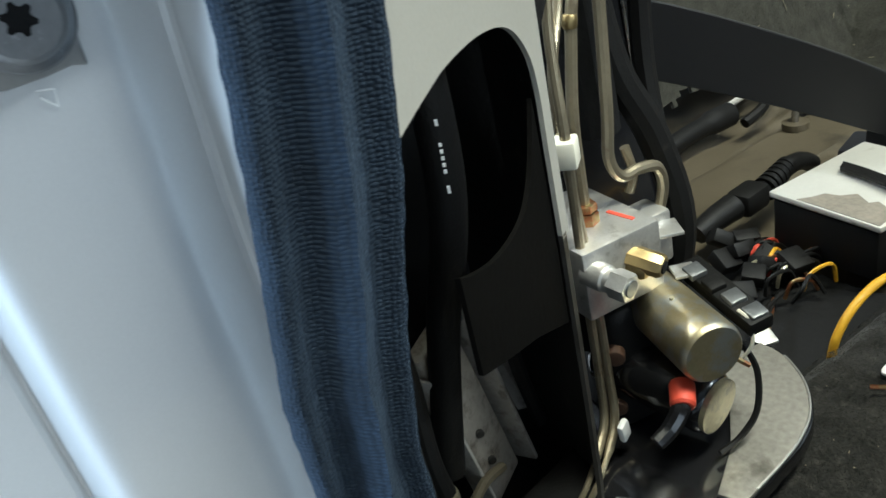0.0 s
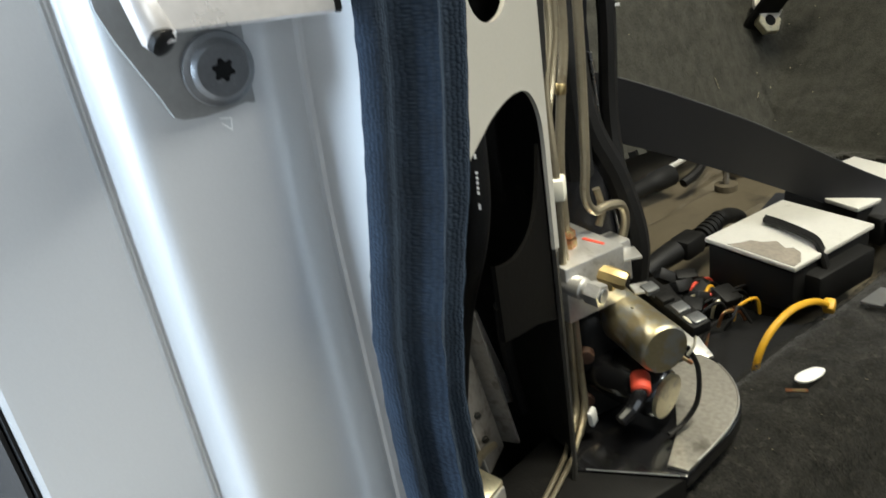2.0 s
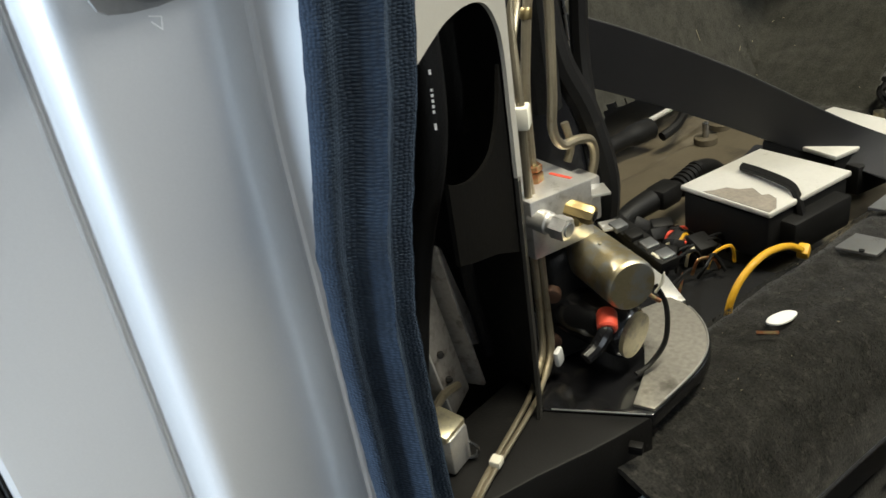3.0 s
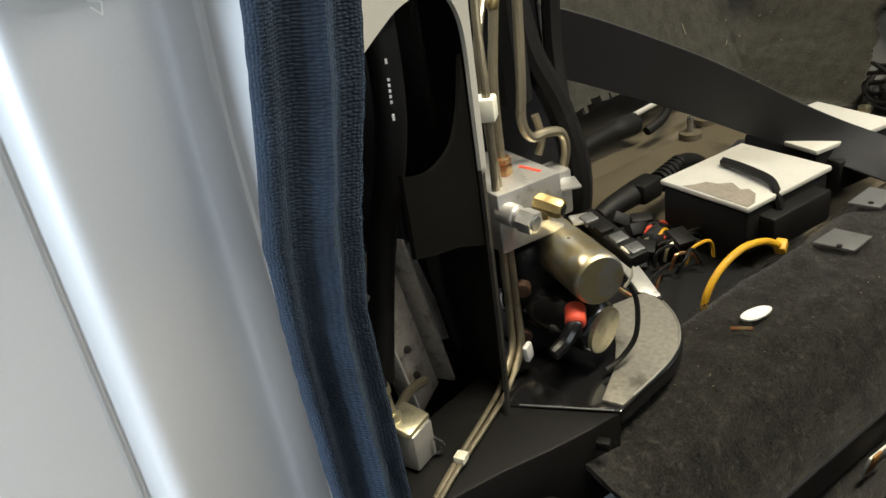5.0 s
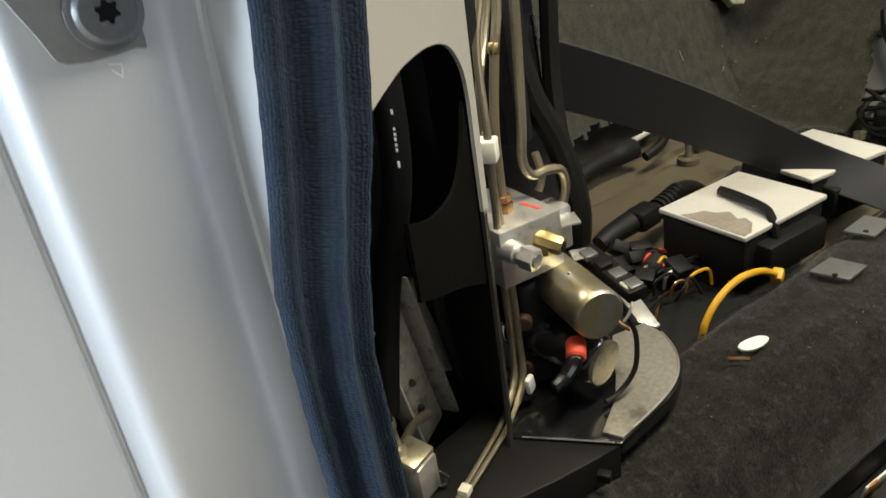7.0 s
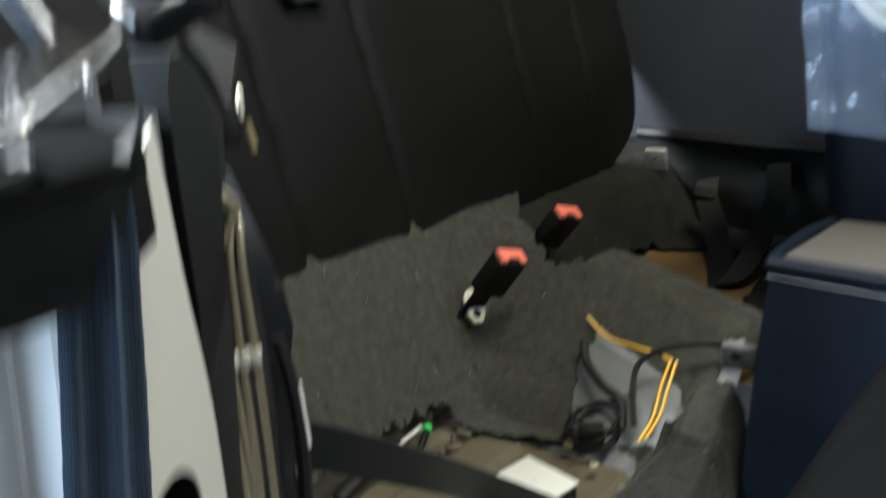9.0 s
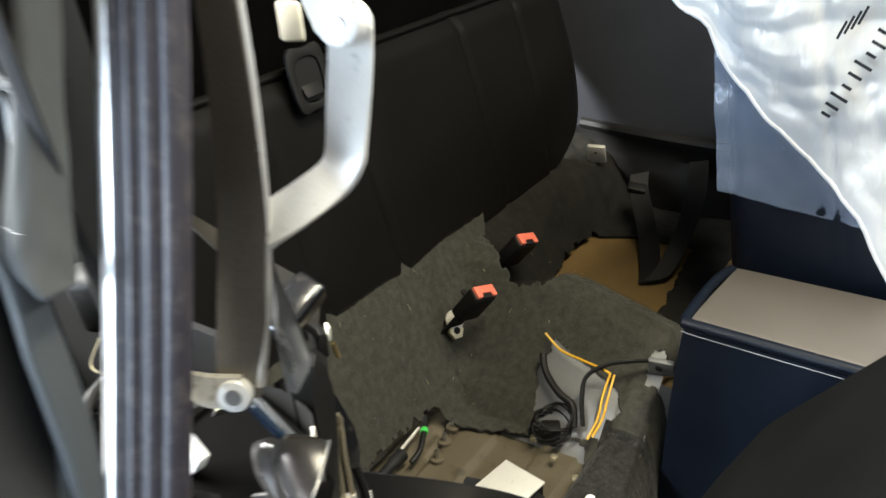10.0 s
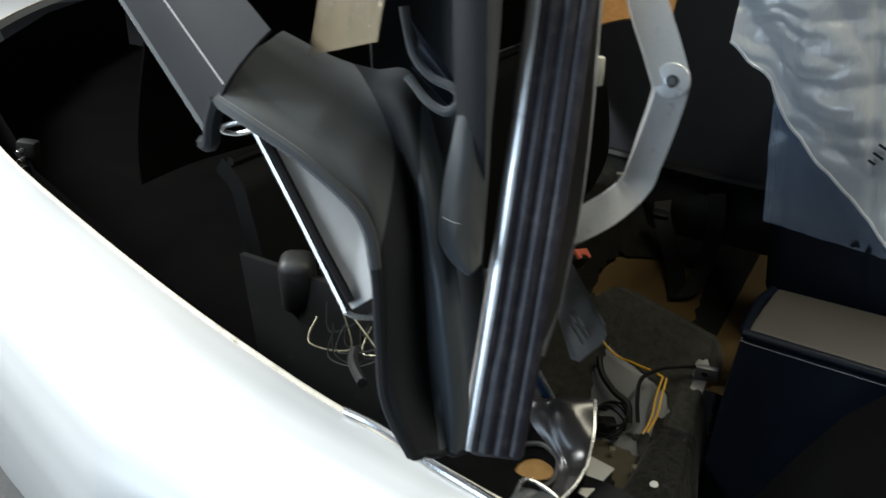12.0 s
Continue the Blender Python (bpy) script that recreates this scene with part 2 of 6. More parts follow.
def film(name, colour, rough, alpha, shine=0.5):
    m, nt, p = nodes_of(name)
    p.inputs["Base Color"].default_value = (*colour, 1)
    p.inputs["Roughness"].default_value = rough
    p.inputs["Alpha"].default_value = alpha
    p.inputs["Coat Weight"].default_value = shine
    tc, mp, n = nt.nodes.new("ShaderNodeTexCoord"), nt.nodes.new("ShaderNodeMapping"), nt.nodes.new("ShaderNodeTexNoise")
    mp.inputs["Rotation"].default_value, mp.inputs["Scale"].default_value = (0, radians(35), 0), (44, 14, 9)
    n.inputs["Scale"].default_value, n.inputs["Detail"].default_value, n.inputs["Distortion"].default_value = 1.0, 6, 0.8
    nt.links.new(tc.outputs["Object"], mp.inputs["Vector"])
    nt.links.new(mp.outputs[0], n.inputs["Vector"])
    less, ab = nt.nodes.new("ShaderNodeMath"), nt.nodes.new("ShaderNodeMath")
    less.operation, ab.operation = "SUBTRACT", "ABSOLUTE"
    less.inputs[1].default_value = 0.5
    nt.links.new(n.outputs[0], less.inputs[0])
    nt.links.new(less.outputs[0], ab.inputs[0])
    b = nt.nodes.new("ShaderNodeBump")
    b.inputs["Strength"].default_value, b.inputs["Distance"].default_value = 0.8, 0.008
    nt.links.new(ab.outputs[0], b.inputs["Height"])
    nt.links.new(b.outputs[0], p.inputs["Normal"])
    return m



def knit(m):
    """Loops of a knitted cover, one cell each, along the strip's own coordinates; gaps shaded by colour."""
    nt = m.node_tree
    n, l = nt.nodes, nt.links
    b, p = next(k for k in n if k.type == "BUMP"), n["Principled BSDF"]
    tc, g = n.new("ShaderNodeTexCoord"), n.new("ShaderNodeTexVoronoi")
    g.voronoi_dimensions = "2D"
    g.inputs["Scale"].default_value, g.inputs["Randomness"].default_value = 1.0, 0.45
    l.new(tc.outputs["UV"], g.inputs["Vector"])
    loop_shade = n.new("ShaderNodeMapRange")
    loop_shade.inputs[1].default_value, loop_shade.inputs[2].default_value, loop_shade.inputs[3].default_value, loop_shade.inputs[4].default_value = 0.1, 0.65, 1.2, 0.72
    l.new(g.outputs["Distance"], loop_shade.inputs[0])
    l.new(loop_shade.outputs[0], b.inputs["Height"])
    # the relief also darkens the colour, painting shade between the loops
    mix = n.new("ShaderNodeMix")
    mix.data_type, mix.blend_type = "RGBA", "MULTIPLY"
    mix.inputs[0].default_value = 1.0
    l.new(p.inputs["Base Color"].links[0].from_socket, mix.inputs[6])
    l.new(loop_shade.outputs[0], mix.inputs[7])
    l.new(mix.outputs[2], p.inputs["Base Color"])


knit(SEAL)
SEAL.node_tree.nodes["Principled BSDF"].inputs["Sheen Tint"].default_value = (0.5, 0.7, 1.0, 1)

FILM = film("milky_film", (0.88, 0.9, 0.92), 0.2, 0.62)
FILM_THIN = film("clear_film", (0.5, 0.62, 0.85), 0.15, 0.25)
WINDOW = film("amber_window", (0.3, 0.25, 0.17), 0.1, 0.45, 1.0)


# ---- building tools ----
def part(name, bm, material, parent=None, label="", smooth=35):
    bmesh.ops.recalc_face_normals(bm, faces=bm.faces)
    me = bpy.data.meshes.new(name)
    bm.to_mesh(me)
    bm.free()
    me.materials.append(material)
    if smooth:
        me.shade_smooth()
        me.set_sharp_from_angle(angle=radians(smooth))
    ob = new(name, me)
    ob.parent = parent
    return tagged(ob, label)


def thing(name, label, category, at=(0, 0, 0), group="", kind=""):
    ob = new(name)
    ob.empty_display_size = 0.02
    ob.location = at
    return tagged(ob, label, category, group, kind)


V = Vector


def join(*bms):
    out = bms[0]
    for b in bms[1:]:
        me = bpy.data.meshes.new("tmp")
        b.to_mesh(me)
        out.from_mesh(me)
        bpy.data.meshes.remove(me)
        b.free()
    return out


def frame_of(o, u, v):
    """A matrix with origin o, x along u, y near v."""
    u = V(u).normalized()
    w = u.cross(V(v)).normalized()
    return Matrix((u, w.cross(u), w)).transposed().to_4x4() if o is None else Matrix.Translation(o) @ Matrix((u, w.cross(u), w)).transposed().to_4x4()


def block(size, m=None, bevel=0.002, seg=2):
    bm = bmesh.new()
    bmesh.ops.create_cube(bm, size=1)
    bmesh.ops.scale(bm, vec=size, verts=bm.verts)
    if bevel:
        bmesh.ops.bevel(bm, geom=bm.edges[:], offset=min(bevel, min(size) * 0.45), segments=seg, profile=0.5, affect="EDGES")
    if m is not None:
        bmesh.ops.transform(bm, matrix=m, verts=bm.verts)
    return bm


def prism(outline, depth, m=None, bevel=0.0, holes=()):
    """A plate: an outline (u, v) with holes, in the plane of m, thick along m's z."""
    bm = bmesh.new()
    edges = []
    for ring in (outline, *holes):
        vs = [bm.verts.new((u, v, 0)) for u, v in ring]
        edges += [bm.edges.new((a, b)) for a, b in zip(vs, vs[1:] + vs[:1])]
    bmesh.ops.triangle_fill(bm, use_beauty=True, use_dissolve=False, edges=edges, normal=(0, 0, 1))
    made = bmesh.ops.extrude_face_region(bm, geom=bm.faces[:])
    bmesh.ops.translate(bm, vec=(0, 0, depth), verts=[g for g in made["geom"] if isinstance(g, bmesh.types.BMVert)])
    bmesh.ops.recalc_face_normals(bm, faces=bm.faces)
    if bevel:
        rim = [e for e in bm.edges if len(e.link_faces) == 2 and e.calc_face_angle(0) > 0.9]
        bmesh.ops.bevel(bm, geom=rim, offset=bevel, segments=2, profile=0.5, affect="EDGES")
    if m is not None:
        bmesh.ops.transform(bm, matrix=m, verts=bm.verts)
    return bm


def curve_pts(pts, steps=6, closed=False):
    """Catmull-Rom through the points."""
    pts = [V(p) for p in pts]
    n, out = len(pts), []
    for i in range(n if closed else n - 1):
        a, b, c, d = (pts[(i + k) % n] if closed else pts[max(0, min(n - 1, i + k))] for k in (-1, 0, 1, 2))
        for s in range(steps):
            t = s / steps
            out.append(0.5 * (2 * b + (c - a) * t + (2 * a - 5 * b + 4 * c - d) * t * t + (3 * b - a - 3 * c + d) * t ** 3))
    return out if closed else out + [pts[-1]]


def loft(sections, closed=True, caps=True):
    bm = bmesh.new()
    rows = [[bm.verts.new(p) for p in s] for s in sections]
    for a, b in zip(rows, rows[1:]):
        k = len(a)
        for i in range(k if closed else k - 1):
            j = (i + 1) % k
            bm.faces.new((a[i], a[j], b[j], b[i]))
    if caps and closed:
        bm.faces.new(rows[0][::-1])
        bm.faces.new(rows[-1])
    return bm


def tube(pts, r, seg=10, steps=6, ends=True):
    pts = curve_pts(pts, steps) if steps > 1 else [V(p) for p in pts]
    up, secs = None, []
    for i, p in enumerate(pts):
        d = (pts[min(i + 1, len(pts) - 1)] - pts[max(i - 1, 0)]).normalized()
        if up is None:
            up = d.orthogonal().normalized()
        up = (up - d * up.dot(d)).normalized()
        w = d.cross(up)
        rad = r(i / (len(pts) - 1)) if callable(r) else r
        secs.append([p + (up * math.cos(a) + w * math.sin(a)) * rad for a in (2 * math.pi * k / seg for k in range(seg))])
    return loft(secs, True, ends)


def lathe(p0, p1, profile, seg=28):
    """A turned piece about p0-p1; profile of (fraction of the way, radius)."""
    p0, p1 = V(p0), V(p1)
    d = (p1 - p0).normalized()
    u = d.orthogonal().normalized()
    w = d.cross(u)
    return loft([[p0.lerp(p1, s) + (u * math.cos(a) + w * math.sin(a)) * r for a in (2 * math.pi * k / seg for k in range(seg))] for s, r in profile])


def can(p0, p1, r, edge=0.06, seg=28):
    return lathe(p0, p1, [(0, r * (1 - 2 * edge)), (edge * 0.5, r * (1 - edge * 0.6)), (edge, r), (1 - edge, r), (1 - edge * 0.4, r * (1 - edge * 0.6)), (1, r * (1 - 2 * edge))], seg)


def nut(p0, p1, r):
    return lathe(p0, p1, [(0, r * 0.93), (0.12, r), (0.88, r), (1, r * 0.93)], 6)


def ribbon(pts, widths, thick, steps=8, along=1):
    """A strap: centre points, with a half-width vector at each."""
    c, w = curve_pts(pts, steps), curve_pts(widths, steps)
    secs = []
    for i, (p, h) in enumerate(zip(c, w)):
        d = (c[min(i + 1, len(c) - 1)] - c[max(i - 1, 0)]).normalized()
        n = d.cross(h).normalized() * thick / 2
        row = [p + h * f for f in (-1, -0.97, -0.5, 0, 0.5, 0.97, 1)]
        secs.append([q + n * (0.4 if k in (0, 6) else 1) for k, q in enumerate(row)] + [q - n * (0.4 if k in (0, 6) else 1) for k, q in reversed(list(enumerate(row)))])
    return loft(secs)


def sheet(f, nu, nv, thick=0.0, keep=None):
    """A grid f(u, v) with u, v in 0..1, thickened along its normals."""
    bm = bmesh.new()
    g = [[bm.verts.new(f(i / nu, j / nv)) for j in range(nv + 1)] for i in range(nu + 1)]
    for i in range(nu):
        for j in range(nv):
            if keep is None or keep((i + 0.5) / nu, (j + 0.5) / nv):
                bm.faces.new((g[i][j], g[i + 1][j], g[i + 1][j + 1], g[i][j + 1]))
    bmesh.ops.delete(bm, geom=[v for v in bm.verts if not v.link_faces], context="VERTS")
    if thick:
        bm.normal_update()
        made = bmesh.ops.solidify(bm, geom=bm.faces[:], thickness=thick)
    return bm


def blend(table, x):
    """Linear table look-up."""
    if x <= table[0][0]:
        return table[0][1]
    for (a, p), (b, q) in zip(table, table[1:]):
        if x <= b:
            return p + (q - p) * (x - a) / (b - a)
    return table[-1][1]


def fuzz(x, y, z=0.0, s=1.0):
    return noise.noise(V((x * s, y * s, z * s)))


def inside(x, y, ring):
    hit = False
    for (ax, ay), (bx, by) in zip(ring, ring[1:] + ring[:1]):
        if (ay > y) != (by > y) and x < ax + (bx - ax) * (y - ay) / (by - ay):
            hit = not hit
    return hit


def rounded(ring, steps=4):
    return [(p.x, p.y) for p in curve_pts([(x, y, 0) for x, y in ring], steps, True)]


# ---- workshop round the car ----
def wall_piece(name, size, at, material, label):
    ob = part(name, block(size, Matrix.Translation(at), 0), material, None, label, 0)
    return tagged(ob, "", "wall" if "wall" in name else name, "", "structure")


wall_piece("ground", (14, 14, 0.1), (-1, 0, -0.05), CONCRETE, "dark grey concrete workshop floor")
wall_piece("wall_north", (14, 0.15, 3.2), (-1, 6.9, 1.6), WALL, "plain pale workshop wall")
wall_piece("wall_east", (0.15, 13.6, 3.2), (5.9, 0, 1.6), WALL, "plain pale workshop wall")
wall_piece("wall_west", (0.15, 13.6, 3.2), (-7.9, 0, 1.6), WALL, "plain pale workshop wall")
wall_piece("wall_south", (14, 0.15, 3.2), (-1, -6.9, 1.6), WALL, "plain pale workshop wall")
wall_piece("ceiling", (14, 14, 0.1), (-1, 0, 3.25), WALL, "plain pale workshop ceiling")

# ---- the car's shell ----
car = thing("car_body", "silver convertible car body, stripped rear cabin", "car")

SEAL_LEFT = [(0.30, 0.024), (0.46, 0.021), (0.515, 0.020), (0.565, 0.021), (0.61, 0.029), (0.66, 0.037), (0.76, 0.047), (0.825, 0.058), (0.89, 0.069)]
SEAL_RIGHT = [(0.30, 0.058), (0.436, 0.057), (0.53, 0.055), (0.57, 0.062), (0.617, 0.074), (0.67, 0.082), (0.75, 0.091), (0.82, 0.100), (0.89, 0.108)]


JAMB_BEAD = [(-0.060, -0.0975), (-0.0535, -0.1010), (-0.0515, -0.1002), (-0.0495, -0.0980), (-0.047, -0.092), (-0.0290, -0.0420), (-0.0284, -0.0398), (-0.0290, -0.0382), (-0.0302, -0.0368), (-0.0300, -0.0360), (-0.0284, -0.0354), (-0.0265, -0.0349), (-0.0248, -0.0340)]
JAMB_ROUND = [(p.x, p.y) for p in curve_pts([(-0.0248, -0.0340, 0), (-0.0212, -0.0327, 0), (-0.0165, -0.0309, 0), (-0.0122, -0.0289, 0), (-0.0090, -0.0266, 0), (-0.0067, -0.0236, 0), (-0.0052, -0.0190, 0), (-0.0035, -0.0090, 0), (-0.0012, 0.006, 0), (0.0, 0.016, 0)], 4)]


def jamb_section(z):
    s = blend([(0.2, 0.001), (0.6, -0.001), (0.66, 0.002), (0.89, 0.024)], z)
    groove = [(0.0, 0.020), (-0.0002, 0.0230), (-0.0009, 0.0258), (-0.0020, 0.0280), (-0.0044, 0.0358), (-0.0049, 0.0382), (-0.0045, 0.0400), (-0.0032, 0.0413), (-0.0008, 0.0420), (0.036, 0.0440), (0.0385, 0.0465), (0.0385, 0.0535)]
    return [(x, y, z) for x, y in JAMB_BEAD + JAMB_ROUND[1:] + [(x, y + s) for x, y in groove]]


part("door_jamb", loft([jamb_section(0.2 + 0.68 * k / 40) for k in range(41)], False, False), SILVER, car, "smooth silver door jamb with a beaded edge", 16)

part("gap_seal", loft([[(-0.0875, -0.1062, z), (-0.056, -0.1035, z), (-0.0535, -0.1024, z), (-0.054, -0.0990, z), (-0.085, -0.0990, z)] for z in (0.2, 0.5, 0.7, 0.88)]), BLACK_MATT, car, "black rubber in the door gap")
part("sill_flap", loft([[(-0.24, -0.168, z), (-0.12, -0.136, z), (-0.0875, -0.1180, z), (-0.056, -0.1060, z), (-0.056, -0.1042, z), (-0.0875, -0.1100, z), (-0.12, -0.126, z), (-0.24, -0.158, z)] for z in (0.2, 0.4, 0.62)]), BLACK_MATT, car, "black stone guard below the gap")
PIL_O, PIL_U = V((0.045, 0.085, 0)), V((-0.055, 0.087, 0)).normalized()
PIL = Matrix.Translation(PIL_O) @ Matrix((PIL_U, V((0, 0, 1)), PIL_U.cross(V((0, 0, 1))))).transposed().to_4x4()
top_hole = rounded([(0.016, 0.7315), (0.038, 0.7345), (0.0575, 0.722), (0.0635, 0.702), (0.0585, 0.684), (0.044, 0.6685), (0.022, 0.667), (0.005, 0.677), (0.0, 0.70), (0.003, 0.721)])
notch = [(p.x, p.y) for p in curve_pts([(-0.016, 0.624, 0), (0.0, 0.628, 0), (0.018, 0.6315, 0), (0.044, 0.632, 0), (0.066, 0.627, 0), (0.080, 0.614, 0), (0.0845, 0.598, 0), (0.0845, 0.574, 0), (0.0845, 0.535, 0)], 5)]
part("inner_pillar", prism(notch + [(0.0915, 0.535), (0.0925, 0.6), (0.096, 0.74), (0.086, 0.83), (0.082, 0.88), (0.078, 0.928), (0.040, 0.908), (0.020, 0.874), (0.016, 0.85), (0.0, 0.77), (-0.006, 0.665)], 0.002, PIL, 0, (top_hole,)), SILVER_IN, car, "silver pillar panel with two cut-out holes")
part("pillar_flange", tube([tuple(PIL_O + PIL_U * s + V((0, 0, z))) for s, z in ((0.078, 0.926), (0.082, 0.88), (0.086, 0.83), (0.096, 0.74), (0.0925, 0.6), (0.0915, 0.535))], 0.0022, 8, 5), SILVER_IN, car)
# lower flange, much darker than the silver panel above it
part("pillar_strip", prism([(0.0845, 0.537), (0.0828, 0.44), (0.081, 0.40), (0.076, 0.38), (0.05, 0.366), (0.03, 0.362), (0.03, 0.356), (0.055, 0.36), (0.080, 0.373), (0.0855, 0.40), (0.0872, 0.44), (0.0890, 0.537)], 0.002, PIL, 0), DULL, car, "dull dark grey pillar flange")
lower_edge = [(p.x, p.y) for p in curve_pts([(0.002, 0.570, 0), (0.010, 0.566, 0), (0.028, 0.5605, 0), (0.048, 0.5595, 0), (0.062, 0.5635, 0), (0.074, 0.576, 0), (0.0835, 0.596, 0)], 5)]
# web darkened by colour, for the shade it lies in
part("pillar_web", prism(lower_edge + [(0.0845, 0.56), (0.0840, 0.495), (0.05, 0.512), (0.02, 0.524), (0.002, 0.532)], 0.002, PIL @ pose(0, 0, -0.003), 0), PIT, car, "web below the pillar cut-out, shade in its black")
# hollow behind the pillar
shell = [(-0.0065, 0.162), (-0.02, 0.168), (-0.06, 0.176), (-0.10, 0.168), (-0.115, 0.13), (-0.11, 0.05), (-0.05, 0.03), (-0.004, 0.045)]
part("pillar_cavity", loft([[(x, y, z) for x, y in shell] for z in (0.3, 0.45, 0.6, 0.8, 0.93)], False, False), BLACK_DUSTY, car, "black hollow inside the pillar")
part("cavity_floor", prism(shell, 0.01, Matrix.Translation((0, 0, 0.325))), BLACK_DUSTY, car)

# quarter panel with its shoulder, from the door gap round to the tail
EDGE = [(0.055, -0.046), (-0.165, -0.018), (-0.288, 0.004), (-0.47, 0.044), (-0.75, 0.118), (-1.09, 0.22), (-1.42, 0.355), (-1.80, 0.56), (-2.17, 0.82), (-2.56, 1.28), (-2.90, 1.85)]
edge_line = curve_pts([(x, y, 0) for x, y in EDGE], 6)


def quarter(u, v):
    k = u * (len(edge_line) - 1)
    i = min(int(k), len(edge_line) - 2)
    p = edge_line[i].lerp(edge_line[i + 1], k - i)
    d = (edge_line[i + 1] - edge_line[i]).normalized()
    n = V((d.y, -d.x, 0))
    if n.y > 0:
        n = -n
    prof = [(-0.006, 0.925), (-0.004, 0.944), (0.0, 0.949), (0.004, 0.9502), (0.04, 0.9495), (0.085, 0.942), (0.13, 0.925), (0.165, 0.897), (0.185, 0.86), (0.193, 0.78), (0.18, 0.66), (0.155, 0.5), (0.12, 0.3)]
    q = v * (len(prof) - 1)
    j = min(int(q), len(prof) - 2)
    a, z = (prof[j][c] + (prof[j + 1][c] - prof[j][c]) * (q - j) for c in (0, 1))
    a2 = a * min(1.0, 0.5 + 0.5 * max(0.0, 0.05 - p.x) / 0.4) if a > 0 else a
    tail = max(0.0, (-p.x - 0.9)) * 0.9
    q = p + n * (a2 + max(0, a) * tail) + V((0, 0, z - 0.006 + 0.024 * min(1, max(0, -p.x))))
    if z < 0.89 and q.x > -0.088:
        q = V((-0.088, -0.106, q.z))
    return q


part("quarter_panel", sheet(quarter, 72, 36), SILVER, car, "silver rear quarter panel with a rounded shoulder", 60)
part("shoulder_lip", tube([quarter(k / 60, 0.12) + V((0, 0, 0.0025)) for k in range(61)], 0.0036, 8, 1), CREAM, car, "cream sealer line along the panel edge")

# well for the folded top
well = [(-0.16, 0.0), (-0.3, 0.03), (-0.56, 0.1), (-1.1, 0.27), (-1.77, 0.58), (-2.15, 0.85), (-2.54, 1.31), (-2.86, 1.9), (-0.57, 1.9), (-0.57, 0.22), (-0.2, 0.2)]
# floor and side coloured almost black in place of the well's shade
part("top_well_floor", prism(well, 0.02, Matrix.Translation((0, 0, 0.66))), SHADE_BLACK, car, "well for the folded top, its shade in the black colour")
part("top_well_side", loft([[(x, y, z) for x, y in well[:8]] for z in (0.67, 0.93)], False, False), SHADE_BLACK, car)
part("rear_deck", prism([(-2.72, 1.36), (-2.40, 0.98), (-2.42, 0.7), (-3.0, 0.5), (-3.5, 2.2), (-3.05, 2.2)], 0.03, Matrix.Translation((0, 0, 0.93)), 0.008), SILVER, car, "silver rear deck edge")
well_latch = thing("lid_latch", "black metal lid latch beside the well", "latch")
part("latch_body", block((0.04, 0.03, 0.06), pose(-1.20, 0.325, 0.925, 0, 8, 30), 0.008), BLACK_MATT, well_latch)
for k in range(3):
    part("latch_pin", can((-1.185, 0.305, 0.905 + 0.018 * k), (-1.175, 0.288, 0.905 + 0.018 * k), 0.006), STEEL, well_latch)

# ---- floor, tunnel and carpets ----
def tunnel(x, y):
    top = blend([(-0.5, 0.60), (-0.22, 0.572), (0.03, 0.50), (0.2, 0.47)], x)
    return blend([(0.80, 0.30), (0.86, 0.335), (0.93, 0.40), (1.0, 0.47 + (top - 0.56) * 0.8), (1.06, top - 0.02), (1.10, top), (1.14, top - 0.012), (1.22, top - 0.08), (1.32, 0.42), (1.9, 0.42)], y)


def rear_slope(x, y):
    return blend([(-0.50, 0.70), (-0.46, 0.64), (-0.385, 0.465), (-0.345, 0.372), (-0.325, 0.340), (-0.3, 0.334), (0.2, 0.332)], x)


def beam(x, y):
    return blend([(-0.05, 0.30), (-0.022, 0.33), (-0.012, 0.352), (0.0, 0.361), (0.05, 0.363), (0.078, 0.355), (0.094, 0.33), (0.104, 0.28), (0.11, 0.2)], x)


def front_edge(y):
    return blend([(0.5, 0.104), (0.75, 0.088), (0.92, 0.062), (1.1, 0.048), (1.3, 0.045)], y)


def floor_height(x, y):
    a, b, c = tunnel(x, y), rear_slope(x, y), beam(x, y)
    h = max(a, b, c)
    h += 0.006 * math.exp(-((a - b) / 0.03) ** 2) * (a > 0.36)
    over = x - front_edge(y) + 0.012
    if over > 0:
        h = min(h, max(0.2, h - 0.6 * over - 60 * over * over))
    return h


PAN_RING = [(-0.335, 0.26), (-0.35, 0.62), (-0.345, 0.80), (-0.28, 0.80), (-0.2, 0.835), (-0.13, 0.845), (-0.09, 0.87), (-0.04, 0.86), (-0.018, 0.80), (-0.018, 0.26)]
METAL_RING = [(-0.19, 0.955), (-0.17, 1.0), (-0.1, 0.985), (-0.02, 0.965), (0.0, 0.93), (-0.02, 0.88), (-0.09, 0.865), (-0.16, 0.87)]
BOLT_RING = [(0.02, 1.0), (0.02, 1.05), (0.075, 1.06), (0.08, 1.0)]


def rear_keep(u, v):
    x, y = -0.47 + 0.58 * u, 0.2 + 1.1 * v
    j = 0.006 * fuzz(x, y, 3, 60)
    return not any(inside(x + j, y - j, r) for r in (PAN_RING, METAL_RING, BOLT_RING)) and y < blend([(-0.47, 1.185), (-0.444, 1.172), (-0.36, 1.085), (-0.338, 1.063), (-0.29, 1.045), (-0.23, 1.06), (-0.19, 1.13), (0.05, 1.20)], x) + 2 * j and not (x > -0.02 and y < 0.9)


